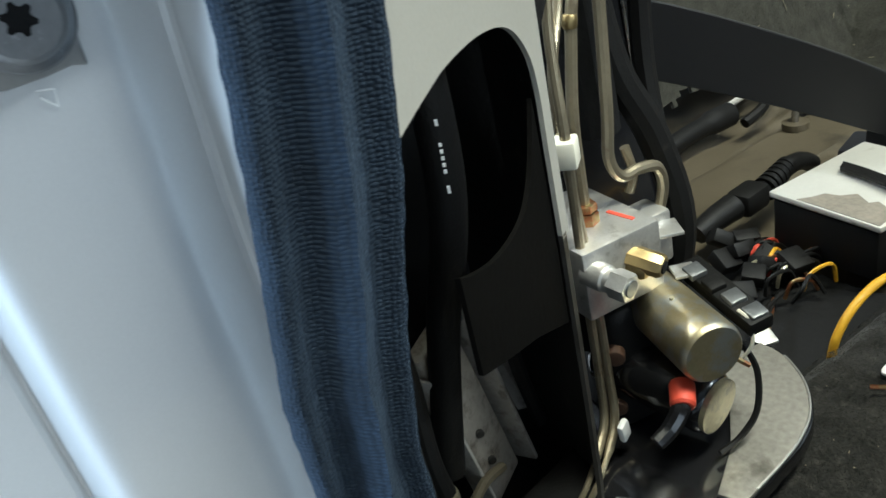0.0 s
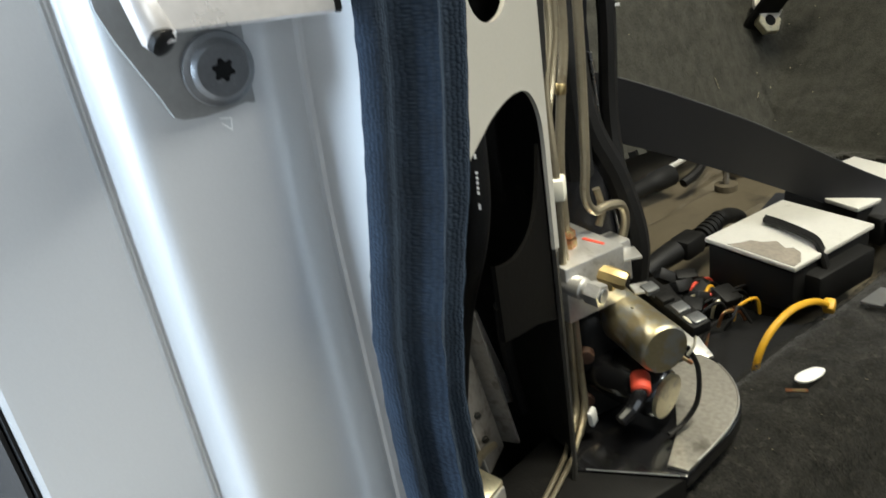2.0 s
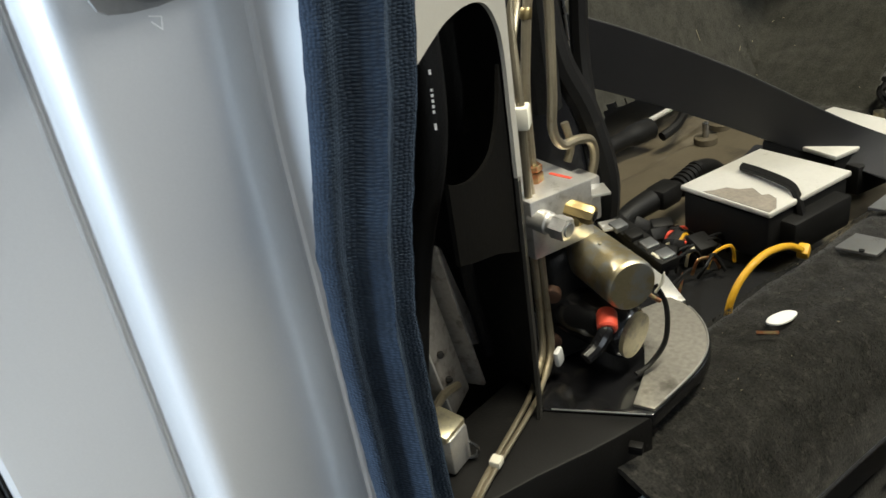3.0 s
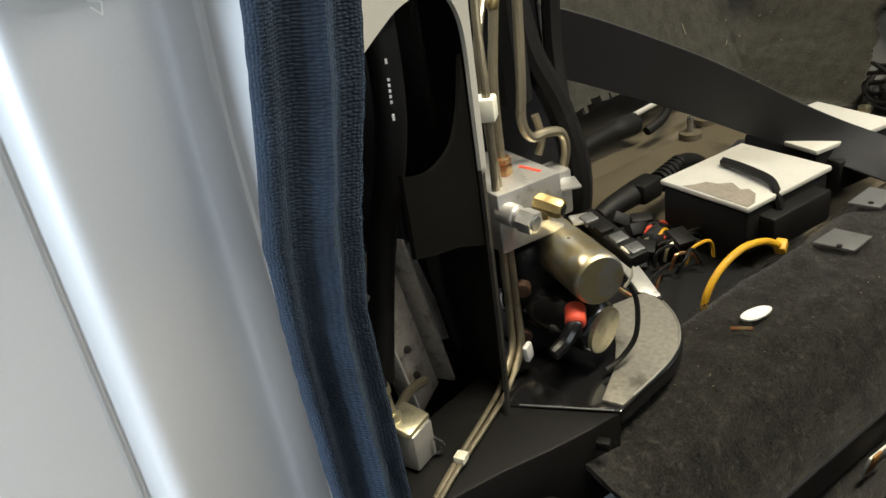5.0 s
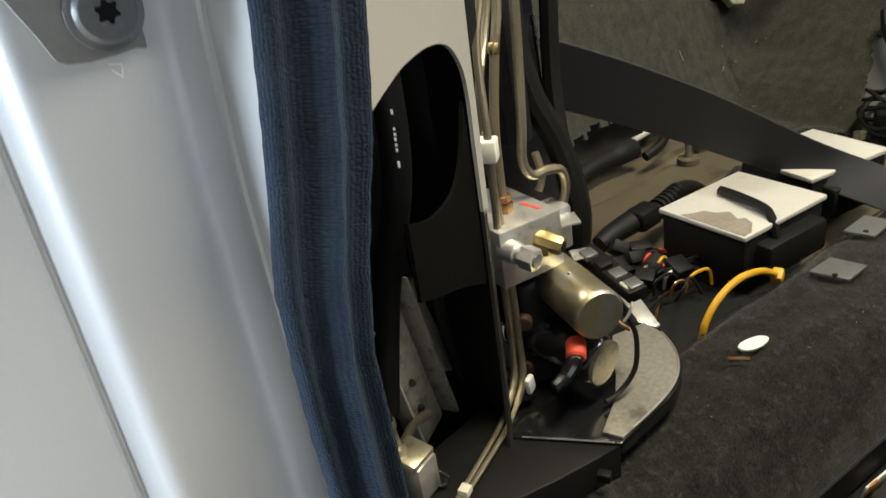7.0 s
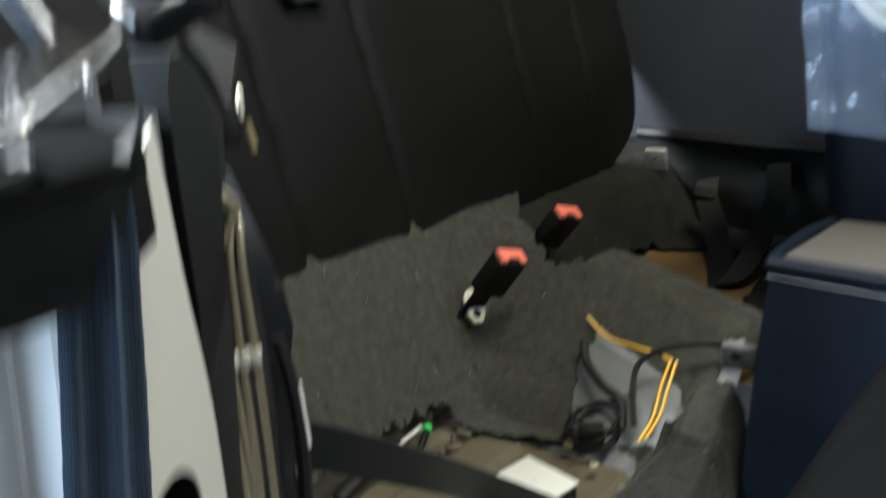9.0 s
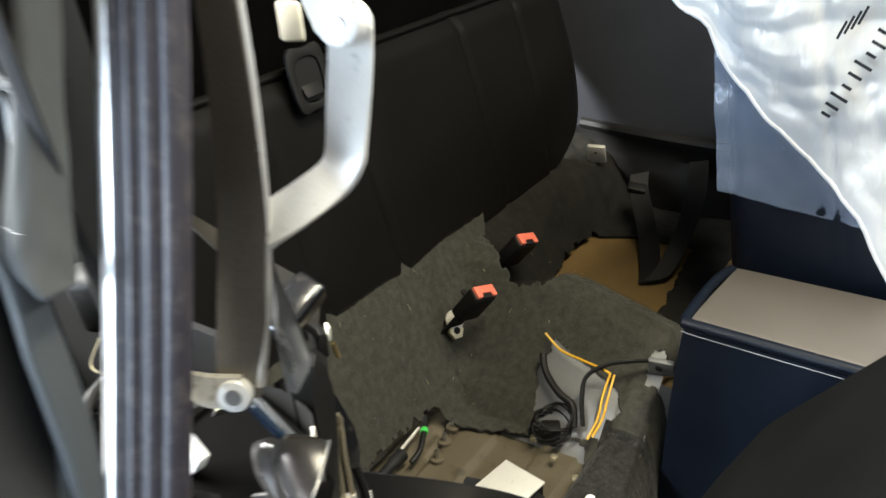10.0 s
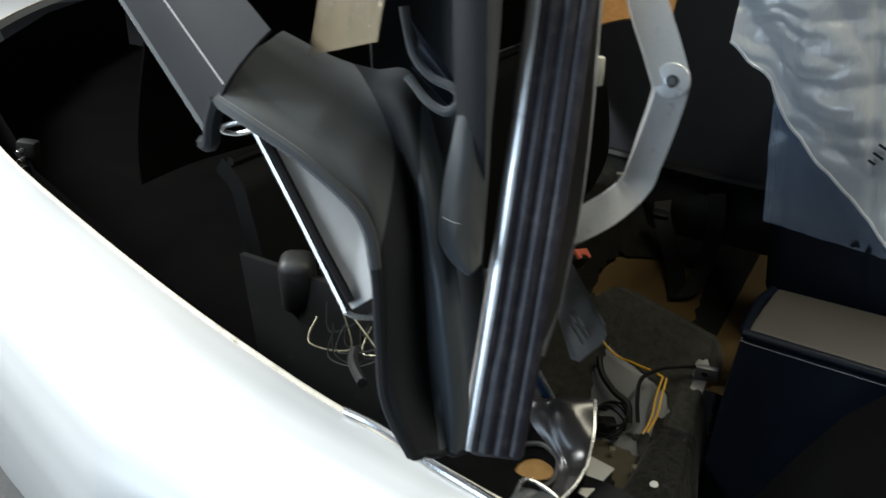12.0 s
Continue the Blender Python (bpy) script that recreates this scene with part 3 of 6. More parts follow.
def carpet_at(x, y, wave=0.0035):
    return V((x, y, floor_height(x, y) + wave * fuzz(x, y, 0, 14) + 0.0016 * fuzz(x, y, 7, 70) + 0.0012 * fuzz(x, y, 1, 160)))


rear_carpet = part("rear_carpet", sheet(lambda u, v: carpet_at(-0.47 + 0.58 * u, 0.2 + 1.1 * v), 200, 380, 0.004, rear_keep), CARPET)
tagged(rear_carpet, "dusty grey felt carpet over the rear floor and tunnel", "carpet")
beam_carpet = part("crossmember_carpet", sheet(lambda u, v: carpet_at(-0.02 + 0.145 * u, 0.17 + 0.74 * v, 0.002), 44, 190, 0.004), CARPET_DARK)
tagged(beam_carpet, "charcoal carpet over the seat crossmember", "carpet")

part("floor_pan", sheet(lambda u, v: V((-0.52 + 0.52 * u, 0.15 + 0.75 * v, 0.312 + 0.004 * fuzz(u * 9, v * 9) + 0.006 * (1 if 0.25 < (u * 3) % 1 < 0.75 else 0))), 60, 90, 0.003), PAN, car, "dirty brown floor pan")
part("tunnel_metal", sheet(lambda u, v: V((-0.22 + 0.32 * u, 0.84 + 0.24 * v, max(tunnel(-0.22 + 0.32 * u, 0.84 + 0.24 * v), beam(-0.22 + 0.32 * u, 0) * (v < 0.6)) - 0.008)), 64, 24, 0.002, lambda u, v: -0.22 + 0.32 * u < front_edge(0.84 + 0.24 * v) - 0.006), GALV, car, "bare grey metal of the tunnel")
part("front_floor", block((1.6, 1.9, 0.02), Matrix.Translation((0.88, 0.95, 0.19)), 0), CARPET_DARK, car, "dark front floor")
part("sill", block((1.5, 0.16, 0.22), Matrix.Translation((0.79, 0.07, 0.26)), 0.02), BLACK_MATT, car, "black door sill trim")
part("inner_sill", prism([(-0.04, 0.18), (-0.002, 0.1575), (0.050, 0.1975), (0.0475, 0.175), (0.0435, 0.150), (0.037, 0.12), (0.03, 0.07), (-0.02, 0.07)], 0.0562, Matrix.Translation((0, 0, 0.33)), 0.002), BLACK_MATT, car, "black inner sill")
part("far_floor", sheet(lambda u, v: V((-0.44 + 0.6 * u, 1.02 + 0.88 * v, 0.418 + 0.004 * fuzz(u * 7, v * 7))), 20, 20, 0.003), TAN, car, "ochre insulation on the far floor")

FAR_HOLE = [(-0.26, 1.0), (-0.30, 1.2), (-0.325, 1.30), (-0.334, 1.36), (-0.338, 1.46), (-0.333, 1.55), (-0.22, 1.60), (-0.08, 1.6), (-0.02, 1.0)]


def far_at(x, y):
    h = blend([(-0.56, 0.64), (-0.46, 0.60), (-0.40, 0.565), (-0.365, 0.51), (-0.335, 0.442), (-0.32, 0.428), (0.1, 0.425)], x)
    return V((x, y, h - 0.05 * max(0.0, min(1.0, (1.12 - y) / 0.08)) + 0.004 * fuzz(x, y, 2, 12) + 0.002 * fuzz(x, y, 0, 50)))


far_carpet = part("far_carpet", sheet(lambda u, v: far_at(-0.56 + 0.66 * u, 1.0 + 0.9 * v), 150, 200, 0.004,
                  lambda u, v: not inside(-0.56 + 0.66 * u + 0.008 * fuzz(u * 20, v * 20), 1.0 + 0.9 * v, FAR_HOLE) and -0.56 + 0.66 * u < 0.02), CARPET_SHADED)
tagged(far_carpet, "felt carpet with a cut opening, far-side shade in its colour", "carpet")

# ---- padded rear bulkhead ----
seat_back = thing("rear_seat_back", "black vinyl rear seat back with vertical seams", "seat back")
SEAMS = [(0.61, 0.645), (0.825, 0.875), (1.235, 1.30), (1.49, 1.535)]


def back_at(u, v):
    y = 0.24 + 1.58 * u
    z = 0.60 + 0.47 * v
    rise = 0.26 * max(0.0, (u - 0.80) / 0.20) ** 2.2
    z += rise * (1 - v)
    x = -0.452 - 0.085 * (v ** 1.3) - 0.05 * max(0.0, v - 0.9) * 10 * max(0.0, v - 0.9) * 6
    pad = min(abs(y - (b + (a - b) * v)) for a, b in SEAMS)
    x -= 0.007 * math.exp(-(pad / 0.009) ** 2)
    x -= 0.09 * max(0.0, (u - 0.9) / 0.1) ** 2
    return V((x + 0.0025 * fuzz(y, z, 0, 6), y, z))


part("cushion", sheet(back_at, 170, 50, 0.03), VINYL, seat_back)
part("piping", tube([back_at(k / 60, 0.985) + V((0.006, 0, 0.004)) for k in range(61)], 0.007, 8, 1), VINYL, seat_back)
latch = thing("release_latch", "recessed black seat release latch", "latch")
LM = pose(-0.516, 0.735, 1.055, 0, 80, 0)
part("bezel", prism(rounded([(-0.048, -0.042), (0.048, -0.04), (0.054, 0.0), (0.048, 0.04), (-0.048, 0.042), (-0.053, 0)]), 0.008, LM, 0.002, (rounded([(-0.03, -0.026), (0.034, -0.024), (0.034, 0.024), (-0.03, 0.026)]),)), BLACK_MATT, latch)
part("pocket", prism([(-0.036, -0.032), (0.038, -0.032), (0.038, 0.032), (-0.036, 0.032)], 0.002, LM @ pose(0, 0, 0.0012)), BLACK_DEEP, latch)
part("paddle", block((0.024, 0.046, 0.005), LM @ pose(0.02, 0, 0.006, 0, -24, 0), 0.002), BLACK_MATT, latch)

# ---- far side ----
part("far_side_panel", sheet(lambda u, v: V((-0.6 + 1.5 * u, 1.86 + 0.02 * math.sin(3 * u) + 0.03 * v * v - 0.05 * max(0, 0.25 - u) * 4, 0.60 + 0.8 * v)), 40, 20, 0.02), TRIM, car, "dark grey far side trim panel")
part("far_lower_panel", sheet(lambda u, v: V((-0.56 + 1.4 * u, 1.80 + 0.03 * fuzz(u * 5, v * 3), 0.38 + 0.25 * v)), 40, 8, 0.02), BLACK_MATT, car)
part("far_ledge", tube([(-0.5, 1.82, 0.645), (-0.3, 1.8, 0.64), (-0.1, 1.8, 0.632), (0.3, 1.8, 0.63)], 0.016, 8), BLACK_MATT, car)
part("near_inner_panel", prism([(-0.46, 0.6), (-0.46, 0.35), (-0.13, 0.33), (-0.12, 0.95), (-0.5, 0.95)], 0.01, Matrix.Translation((0, 0.2, 0)) @ pose(0, 0, 0, 90, 0, 0)), BLACK_DEEP, car, "black inner wheel arch panel")

# ---- door opening: seal and striker ----
def seal_section(z):
    a, b = blend(SEAL_LEFT, z), blend(SEAL_RIGHT, z)
    w, c = (b - a) / 2, (a + b) / 2
    out = []
    for k in range(36):
        t = 2 * math.pi * k / 36 + math.pi
        lobes = 0.0048 * math.cos(3.2 * math.sin(t) * 2.1) if math.cos(t) > -0.2 else 0.0
        x = 0.046 + 0.013 * math.cos(t) + lobes * max(0.0, math.cos(t) + 0.2)
        y = c + w * math.sin(t) * (1.0 if math.cos(t) > 0 else 0.9)
        out.append((x + 0.0006 * fuzz(y, z, t, 160), y + 0.0006 * fuzz(z, t, y, 140), z))
    return out


seal = thing("door_seal", "dark blue fleece-covered rubber door seal on the pillar", "door seal")
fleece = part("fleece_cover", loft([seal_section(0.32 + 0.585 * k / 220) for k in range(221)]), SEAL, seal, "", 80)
strip = fleece.data.uv_layers.new(name="strip")
for face in fleece.data.polygons:
    wrap = any(fleece.data.loops[i].vertex_index % 36 > 30 for i in face.loop_indices)
    for i in face.loop_indices:
        k, row = fleece.data.loops[i].vertex_index % 36, fleece.data.loops[i].vertex_index // 36
        strip.data[i].uv = ((k + (36 if wrap and k < 5 else 0)) * 1.8, row * 2.1)
part("rubber_lip", loft([[(0.040 + 0.004 * math.cos(a), blend(SEAL_RIGHT, 0.32 + 0.585 * k / 60) - 0.002 + 0.006 * math.sin(a), 0.32 + 0.585 * k / 60) for a in (j * math.pi / 4 for j in range(8))] for k in range(61)]), BLACK_MATT, seal, "black rubber lip")

striker = thing("door_striker", "plated steel door striker bolted to the silver jamb", "door striker")
base_ring = rounded([(-0.027, 0.050), (-0.030, 0.030), (-0.018, -0.002), (-0.012, -0.012), (0.012, -0.012), (0.016, -0.006), (0.017, 0.066), (-0.012, 0.07), (-0.024, 0.066)], 3)
part("base_plate", prism([(y + 0.001, z + 0.669) for y, z in base_ring], 0.0035, Matrix.Translation((0.0, 0, 0)) @ Matrix(((0, 0, 1, 0), (1, 0, 0, 0), (0, 1, 0, 0), (0, 0, 0, 1))), 0.0008), PLATE, striker)
hood = [(0.004, 0.7275), (0.030, 0.7185), (0.0365, 0.7155), (0.0405, 0.7125), (0.0425, 0.708), (0.0430, 0.700), (0.0430, 0.6895), (0.0418, 0.6885), (0.0406, 0.6895), (0.0405, 0.700), (0.0398, 0.7065), (0.0380, 0.7100), (0.035, 0.7125), (0.029, 0.7155), (0.004, 0.7245)]
part("hood", loft([[(x, y, z + 0.10 * (0.008 - y)) for x, z in hood] for y in (-0.020, -0.0, 0.02, 0.036)]), STRIKER, striker, "shiny folded striker hood", 30)
part("slot", block((0.004, 0.022, 0.0022), pose(0.021, 0.006, 0.7216, -6, 19, 0), 0.0006), BLACK_MATT, striker)
part("side_roller", lathe((0.036, -0.0245, 0.711), (0.0405, -0.0215, 0.688), [(0, 0.004), (0.1, 0.0055), (0.9, 0.0055), (1, 0.004)]), STRIKER, striker)
part("roller_cap", lathe((0.0415, -0.0225, 0.6905), (0.044, -0.0212, 0.6885), [(0, 0.0045), (0.7, 0.0045), (1, 0.003)]), BLACK_MATT, striker)
part("end_pad", loft([[(x * 1.02 - 0.0006, y, z + 0.1 * (0.008 - y)) for x, z in hood] for y in (0.0362, 0.0385)]), BLACK_MATT, striker)
for z in (0.6715, 0.7285):
    screw = part("bolt", lathe((0.0035, 0.0055, z), (0.0095, 0.0055, z), [(0, 0.0132), (0.22, 0.0136), (0.36, 0.0130), (0.44, 0.0113), (0.5, 0.0108), (0.62, 0.0110), (0.9, 0.0100), (1, 0.0093)], 40), GREY_STEEL, striker, "grey star-socket bolt")
    star = []
    for k in range(24):
        r = 0.0042 if k % 4 in (0, 1) else 0.003
        star.append((r * math.cos(k * math.pi / 12), r * math.sin(k * math.pi / 12)))
    part("socket", prism(star, 0.0006, Matrix.Translation((0.0094, 0.0055, z)) @ pose(0, 0, 0, 0, 90, 0)), BLACK_DEEP, screw)
stamp = thing("paint_mark", "small white chalk stroke on the jamb", "mark")
for p, q in (((-0.0025, 0.6535), (0.0018, 0.6525)), ((0.0018, 0.6525), (0.0008, 0.648)), ((-0.0022, 0.6515), (0.001, 0.648))):
    part("stroke", tube([(0.0004, p[0] + 0.005, p[1]), (0.0004, q[0] + 0.005, q[1])], 0.0003, 5, 1), WHITE, stamp)

# ---- inside the pillar ----
rail = thing("window_lift_bracket", "bent grey aluminium bracket inside the pillar", "bracket")
BM = frame_of((-0.050, 0.117, 0.432), (-0.002, 0.020, -0.104), (1, 0.5, 0))
part("channel", block((0.112, 0.010, 0.030), BM @ Matrix.Translation((0, 0, -0.005)), 0.002), BRACKET, rail)
part("lip", block((0.112, 0.016, 0.003), BM @ Matrix.Translation((0.0, 0.006, -0.0245)), 0.001), BRACKET, rail)
part("rear_lip", block((0.104, 0.012, 0.002), BM @ Matrix.Translation((0.004, 0.005, 0.0132)), 0.0008), ALU_DUSTY, rail)
part("top_nut", nut((-0.05, 0.125, 0.49), (-0.05, 0.125, 0.497), 0.006), GREY_STEEL, rail)
for k in range(2):
    part("rivet", can((-0.046, 0.123 + 0.003 * k, 0.425 - 0.02 * k), (-0.044, 0.1225 + 0.003 * k, 0.425 - 0.02 * k), 0.0022), DULL, rail)
part("rod", tube([(-0.040, 0.128, 0.402), (-0.032, 0.112, 0.408), (-0.018, 0.094, 0.412)], 0.0028, 8), PIPE, rail)
valve = thing("hydraulic_valve", "aluminium hydraulic block with a hose union", "valve")
part("body", block((0.016, 0.018, 0.024), pose(-0.004, 0.093, 0.3995, 0, 0, 20), 0.002), ALU, valve)
part("cap", block((0.018, 0.020, 0.006), pose(-0.006, 0.092, 0.4135, 0, 12, 20), 0.002), GOLD_PALE, valve)
part("union", lathe((-0.010, 0.086, 0.413), (-0.012, 0.084, 0.438), [(0, 0.006), (0.3, 0.006), (0.32, 0.004), (0.8, 0.004), (0.82, 0.005), (1, 0.005)], 12), GOLD_PALE, valve)
part("hose", tube([(-0.012, 0.084, 0.436), (-0.014, 0.082, 0.46), (-0.02, 0.085, 0.50), (-0.03, 0.085, 0.54)], 0.0045, 10), BLACK_MATT, valve)
part("spring_clip", tube([(0.004, 0.101, 0.402), (0.006, 0.105, 0.396), (0.003, 0.104, 0.389), (-0.004, 0.099, 0.387)], 0.0011, 6), STEEL, valve)
vent_hose = thing("printed_hose", "black rubber hose with white print", "hose")
part("tube_wall", tube([(0.004, 0.110, 0.66), (0.002, 0.112, 0.60), (-0.006, 0.112, 0.56), (-0.03, 0.11, 0.50), (-0.04, 0.1, 0.42)], 0.0075, 12), BLACK_MATT, vent_hose)
for k, (z, h) in enumerate(((0.606, 0.003), (0.598, 0.0016), (0.5955, 0.0018), (0.593, 0.0018), (0.5905, 0.0018), (0.588, 0.0018), (0.581, 0.004))):
    part("print_bar", block((0.0006, 0.0011, h * 0.7), pose(0.0095 - 0.0012 * (0.607 - z) * 60, 0.1085, z, 0, 4, -30), 0), WHITE, vent_hose)
part("side_wire", tube([(-0.03, 0.14, 0.50), (-0.045, 0.152, 0.45), (-0.055, 0.165, 0.40)], 0.004, 8), BLACK_MATT, vent_hose)
dash = thing("seam_sealer", "grey dusty sealer streak in the cavity", "sealer")
part("streak", tube([(-0.073, 0.150, 0.475), (-0.074, 0.158, 0.44), (-0.073, 0.168, 0.40)], lambda s: 0.003 + 0.003 * s, 6), ALU_DUSTY, dash)

# ---- hydraulic pump ----
pump = thing("hydraulic_pump", "hydraulic pump with silver valve block and two motors", "hydraulic pump")
PB = pose(-0.048, 0.2075, 0.4895, 0, 0, -6)
vblock = part("valve_block", block((0.062, 0.045, 0.037), PB, 0.0015), ALU, pump, "milled silver valve block")
part("red_mark", block((0.016, 0.0022, 0.0006), PB @ pose(0.014, 0.013, 0.0187, 0, 0, 12), 0), RED, vblock)
part("lug", block((0.02, 0.026, 0.03), PB @ pose(0.0, 0.034, -0.008), 0.002), ALU, pump)
part("screw_head", can((-0.068, 0.208, 0.507), (-0.068, 0.208, 0.510), 0.003), STEEL, pump)
part("copper_nut", nut((-0.041, 0.205, 0.507), (-0.041, 0.205, 0.514), 0.0062), COPPER, pump)
part("copper_collar", nut((-0.041, 0.205, 0.5145), (-0.041, 0.205, 0.5185), 0.0058), COPPER, pump)
plug = part("plug", lathe((-0.024, 0.1875, 0.4955), (-0.002, 0.1905, 0.4935), [(0, 0.0068), (0.5, 0.0068), (0.55, 0.006), (1, 0.006)], 20), ALU, pump)
part("plug_hex", nut((-0.0095, 0.1895, 0.4942), (0.0, 0.191, 0.4933), 0.0072), ALU, plug)
part("plug_eye", can((-0.0002, 0.191, 0.4933), (0.0008, 0.1912, 0.4932), 0.0042), GREY_STEEL, plug)
part("brass_stub", block((0.016, 0.016, 0.010), pose(-0.018, 0.2125, 0.4895, 0, 0, 20), 0.003), BRASS, pump)
elbow = part("brass_elbow", lathe((-0.020, 0.2095, 0.4945), (-0.0035, 0.2155, 0.491), [(0, 0.0056), (0.05, 0.0062), (0.9, 0.006), (1, 0.005)], 8), BRASS, pump)
part("brass_mouth", can((-0.0038, 0.2153, 0.4911), (-0.0028, 0.2157, 0.4909), 0.0032), BLACK_MATT, elbow)
part("tab", block((0.016, 0.016, 0.002), pose(-0.028, 0.242, 0.491, 0, 0, -30), 0.0006), ALU, pump)
part("tab", block((0.012, 0.012, 0.002), pose(-0.017, 0.242, 0.4705, 0, 0, -30), 0.0006), ALU, pump)
ax = V((0.046, -0.014, 0.0)).normalized()
m_end = V((0.026, 0.212, 0.457))
motor = part("upper_motor", can(m_end - ax * 0.062, m_end, 0.0158, 0.05, 40), GOLD, pump, "gold zinc-plated motor can")
part("motor_dot", can(m_end - ax * 0.03 + V((0, -0.003, 0.0148)), m_end - ax * 0.03 + V((0, -0.003, 0.0165)), 0.0012), GOLD_PALE, motor)
part("motor_neck", can(m_end - ax * 0.078, m_end - ax * 0.06, 0.0172, 0.1, 36), BLACK_MATT, pump)
for k in range(5):
    c = V((-0.043 - 0.006 * k, 0.205, 0.452 - 0.003 * k))
    part("fin", can(c, c - ax * 0.0025, 0.022), BLACK_MATT, pump)
l_end = V((0.019, 0.2215, 0.4155))
ax2 = V((0.04, 0.006, -0.004)).normalized()
motor_low = part("lower_motor", can(l_end - ax2 * 0.07, l_end - ax2 * 0.003, 0.0165, 0.06, 36), BLACK_GLOSS, pump, "black lower motor")
part("lower_motor_cap", can(l_end - ax2 * 0.004, l_end, 0.0145, 0.06, 36), GOLD_PALE, motor_low, "gold end disc")
part("mounting_body", block((0.07, 0.05, 0.08), pose(-0.055, 0.226, 0.425, 0, 0, -10), 0.01, 3), BLACK_MATT, pump)
boot = part("terminal_boot", tube([(0.010, 0.206, 0.437), (0.019, 0.196, 0.433), (0.020, 0.187, 0.426), (0.0195, 0.178, 0.4225)], lambda s: 0.0052 - 0.0012 * s, 10), BLACK_GLOSS, pump)
part("red_cap", lathe((0.012, 0.2045, 0.4375), (0.0205, 0.1955, 0.4335), [(0, 0.0056), (0.1, 0.0062), (0.9, 0.006), (1, 0.0048)], 14), RED, boot, "red terminal cap")
part("motor_lead", tube([(0.016, 0.243, 0.440), (0.024, 0.243, 0.428), (0.028, 0.237, 0.409), (0.026, 0.226, 0.397), (0.024, 0.214, 0.394)], 0.0016, 6), BLACK_MATT, pump)
part("pink_lead", tube([(0.012, 0.236, 0.442), (0.018, 0.235, 0.438), (0.023, 0.239, 0.433)], 0.0014, 6), COPPER, pump)
for k in range(4):
    part("connector", block((0.009, 0.009, 0.004), pose(-0.012 + 0.0125 * k, 0.244 - 0.001 * k, 0.471 - 0.0022 * k, 4, 8, -14), 0.0008), (GREY_STEEL, BLACK_MATT, GREY_STEEL, GREY_STEEL)[k], pump)
part("connector_rail", block((0.055, 0.013, 0.008), pose(0.004, 0.245, 0.4635, 4, 8, -12), 0.001), BLACK_MATT, pump)
part("white_lead", tube([(0.02, 0.236, 0.466), (0.027, 0.236, 0.462), (0.029, 0.234, 0.452), (0.026, 0.231, 0.444)], 0.0009, 6), CLIP, pump)
part("rubber_mount", can((-0.032, 0.204, 0.440), (-0.024, 0.196, 0.438), 0.0055), MOUNT, pump, "brown rubber mount")
part("rubber_mount", can((-0.035, 0.204, 0.405), (-0.027, 0.196, 0.403), 0.0055), MOUNT, pump, "brown rubber mount")
part("base_tag", block((0.004, 0.008, 0.012), pose(-0.012, 0.186, 0.405, 10, 0, 20), 0.002), WHITE, pump)

tray = thing("pump_tray", "black tray with a dusty grey metal lobe under the pump", "tray")
ring_pts = [(-0.002, 0.157), (0.050, 0.198), (0.046, 0.232), (0.043, 0.253), (0.035, 0.272), (0.019, 0.290), (-0.002, 0.302), (-0.019, 0.305), (-0.06, 0.29), (-0.09, 0.24), (-0.05, 0.18)]
arc = [(p.x, p.y) for p in curve_pts([(x, y, 0) for x, y in ring_pts[1:9]], 5)]
part("tray_skin", prism([ring_pts[0]] + arc + ring_pts[9:], 0.010, Matrix.Translation((0, 0, 0.377)), 0.0015), BLACK_GLOSS, tray)
lobe = [(p.x, p.y) for p in curve_pts([(0.0488, 0.2005, 0), (0.0455, 0.231, 0), (0.0415, 0.252, 0), (0.0335, 0.271, 0), (0.0178, 0.2885, 0), (-0.003, 0.3, 0), (-0.02, 0.302, 0)], 5)]
part("lobe_plate", prism(lobe + [(-0.026, 0.276), (-0.010, 0.258), (0.006, 0.243), (0.022, 0.224), (0.037, 0.196)], 0.0025, Matrix.Translation((0, 0, 0.3868)), 0.0006), LOBE, tray, "dusty bare metal lobe")
part("lobe_edge", tube([(x, y, 0.3893) for x, y in lobe[2:26]], 0.0007, 6, 1), ALU, tray, "bright worn edge")
part("rim", tube([(0.004, 0.162, 0.3875), (0.026, 0.179, 0.3875), (0.047, 0.195, 0.3875)], 0.0006, 6), GREY_STEEL, tray)
part("side_clip", block((0.008, 0.006, 0.006), pose(0.054, 0.178, 0.378, 0, 0, 30), 0.001), BLACK_MATT, tray)

# ---- hydraulic lines ----
lines = thing("hydraulic_lines", "four thin zinc-plated hydraulic pipes clipped to the pillar", "pipes")
part("pipe", tube([(-0.075, 0.24, 0.888), (-0.052, 0.226, 0.873), (-0.045, 0.234, 0.858), (-0.047, 0.230, 0.846), (-0.057, 0.212, 0.826), (-0.0585, 0.209, 0.80), (-0.055, 0.210, 0.75), (-0.04, 0.206, 0.65), (-0.033, 0.193, 0.61), (-0.024, 0.186, 0.56), (-0.028, 0.188, 0.48), (-0.029, 0.189, 0.42), (-0.025, 0.184, 0.401), (-0.016, 0.167, 0.392), (-0.005, 0.148, 0.3905), (0.018, 0.102, 0.3905), (0.03, 0.08, 0.3905)], lambda s: 0.0024 - 0.0008 * (s > 0.80), 10, 5), PIPE, lines)
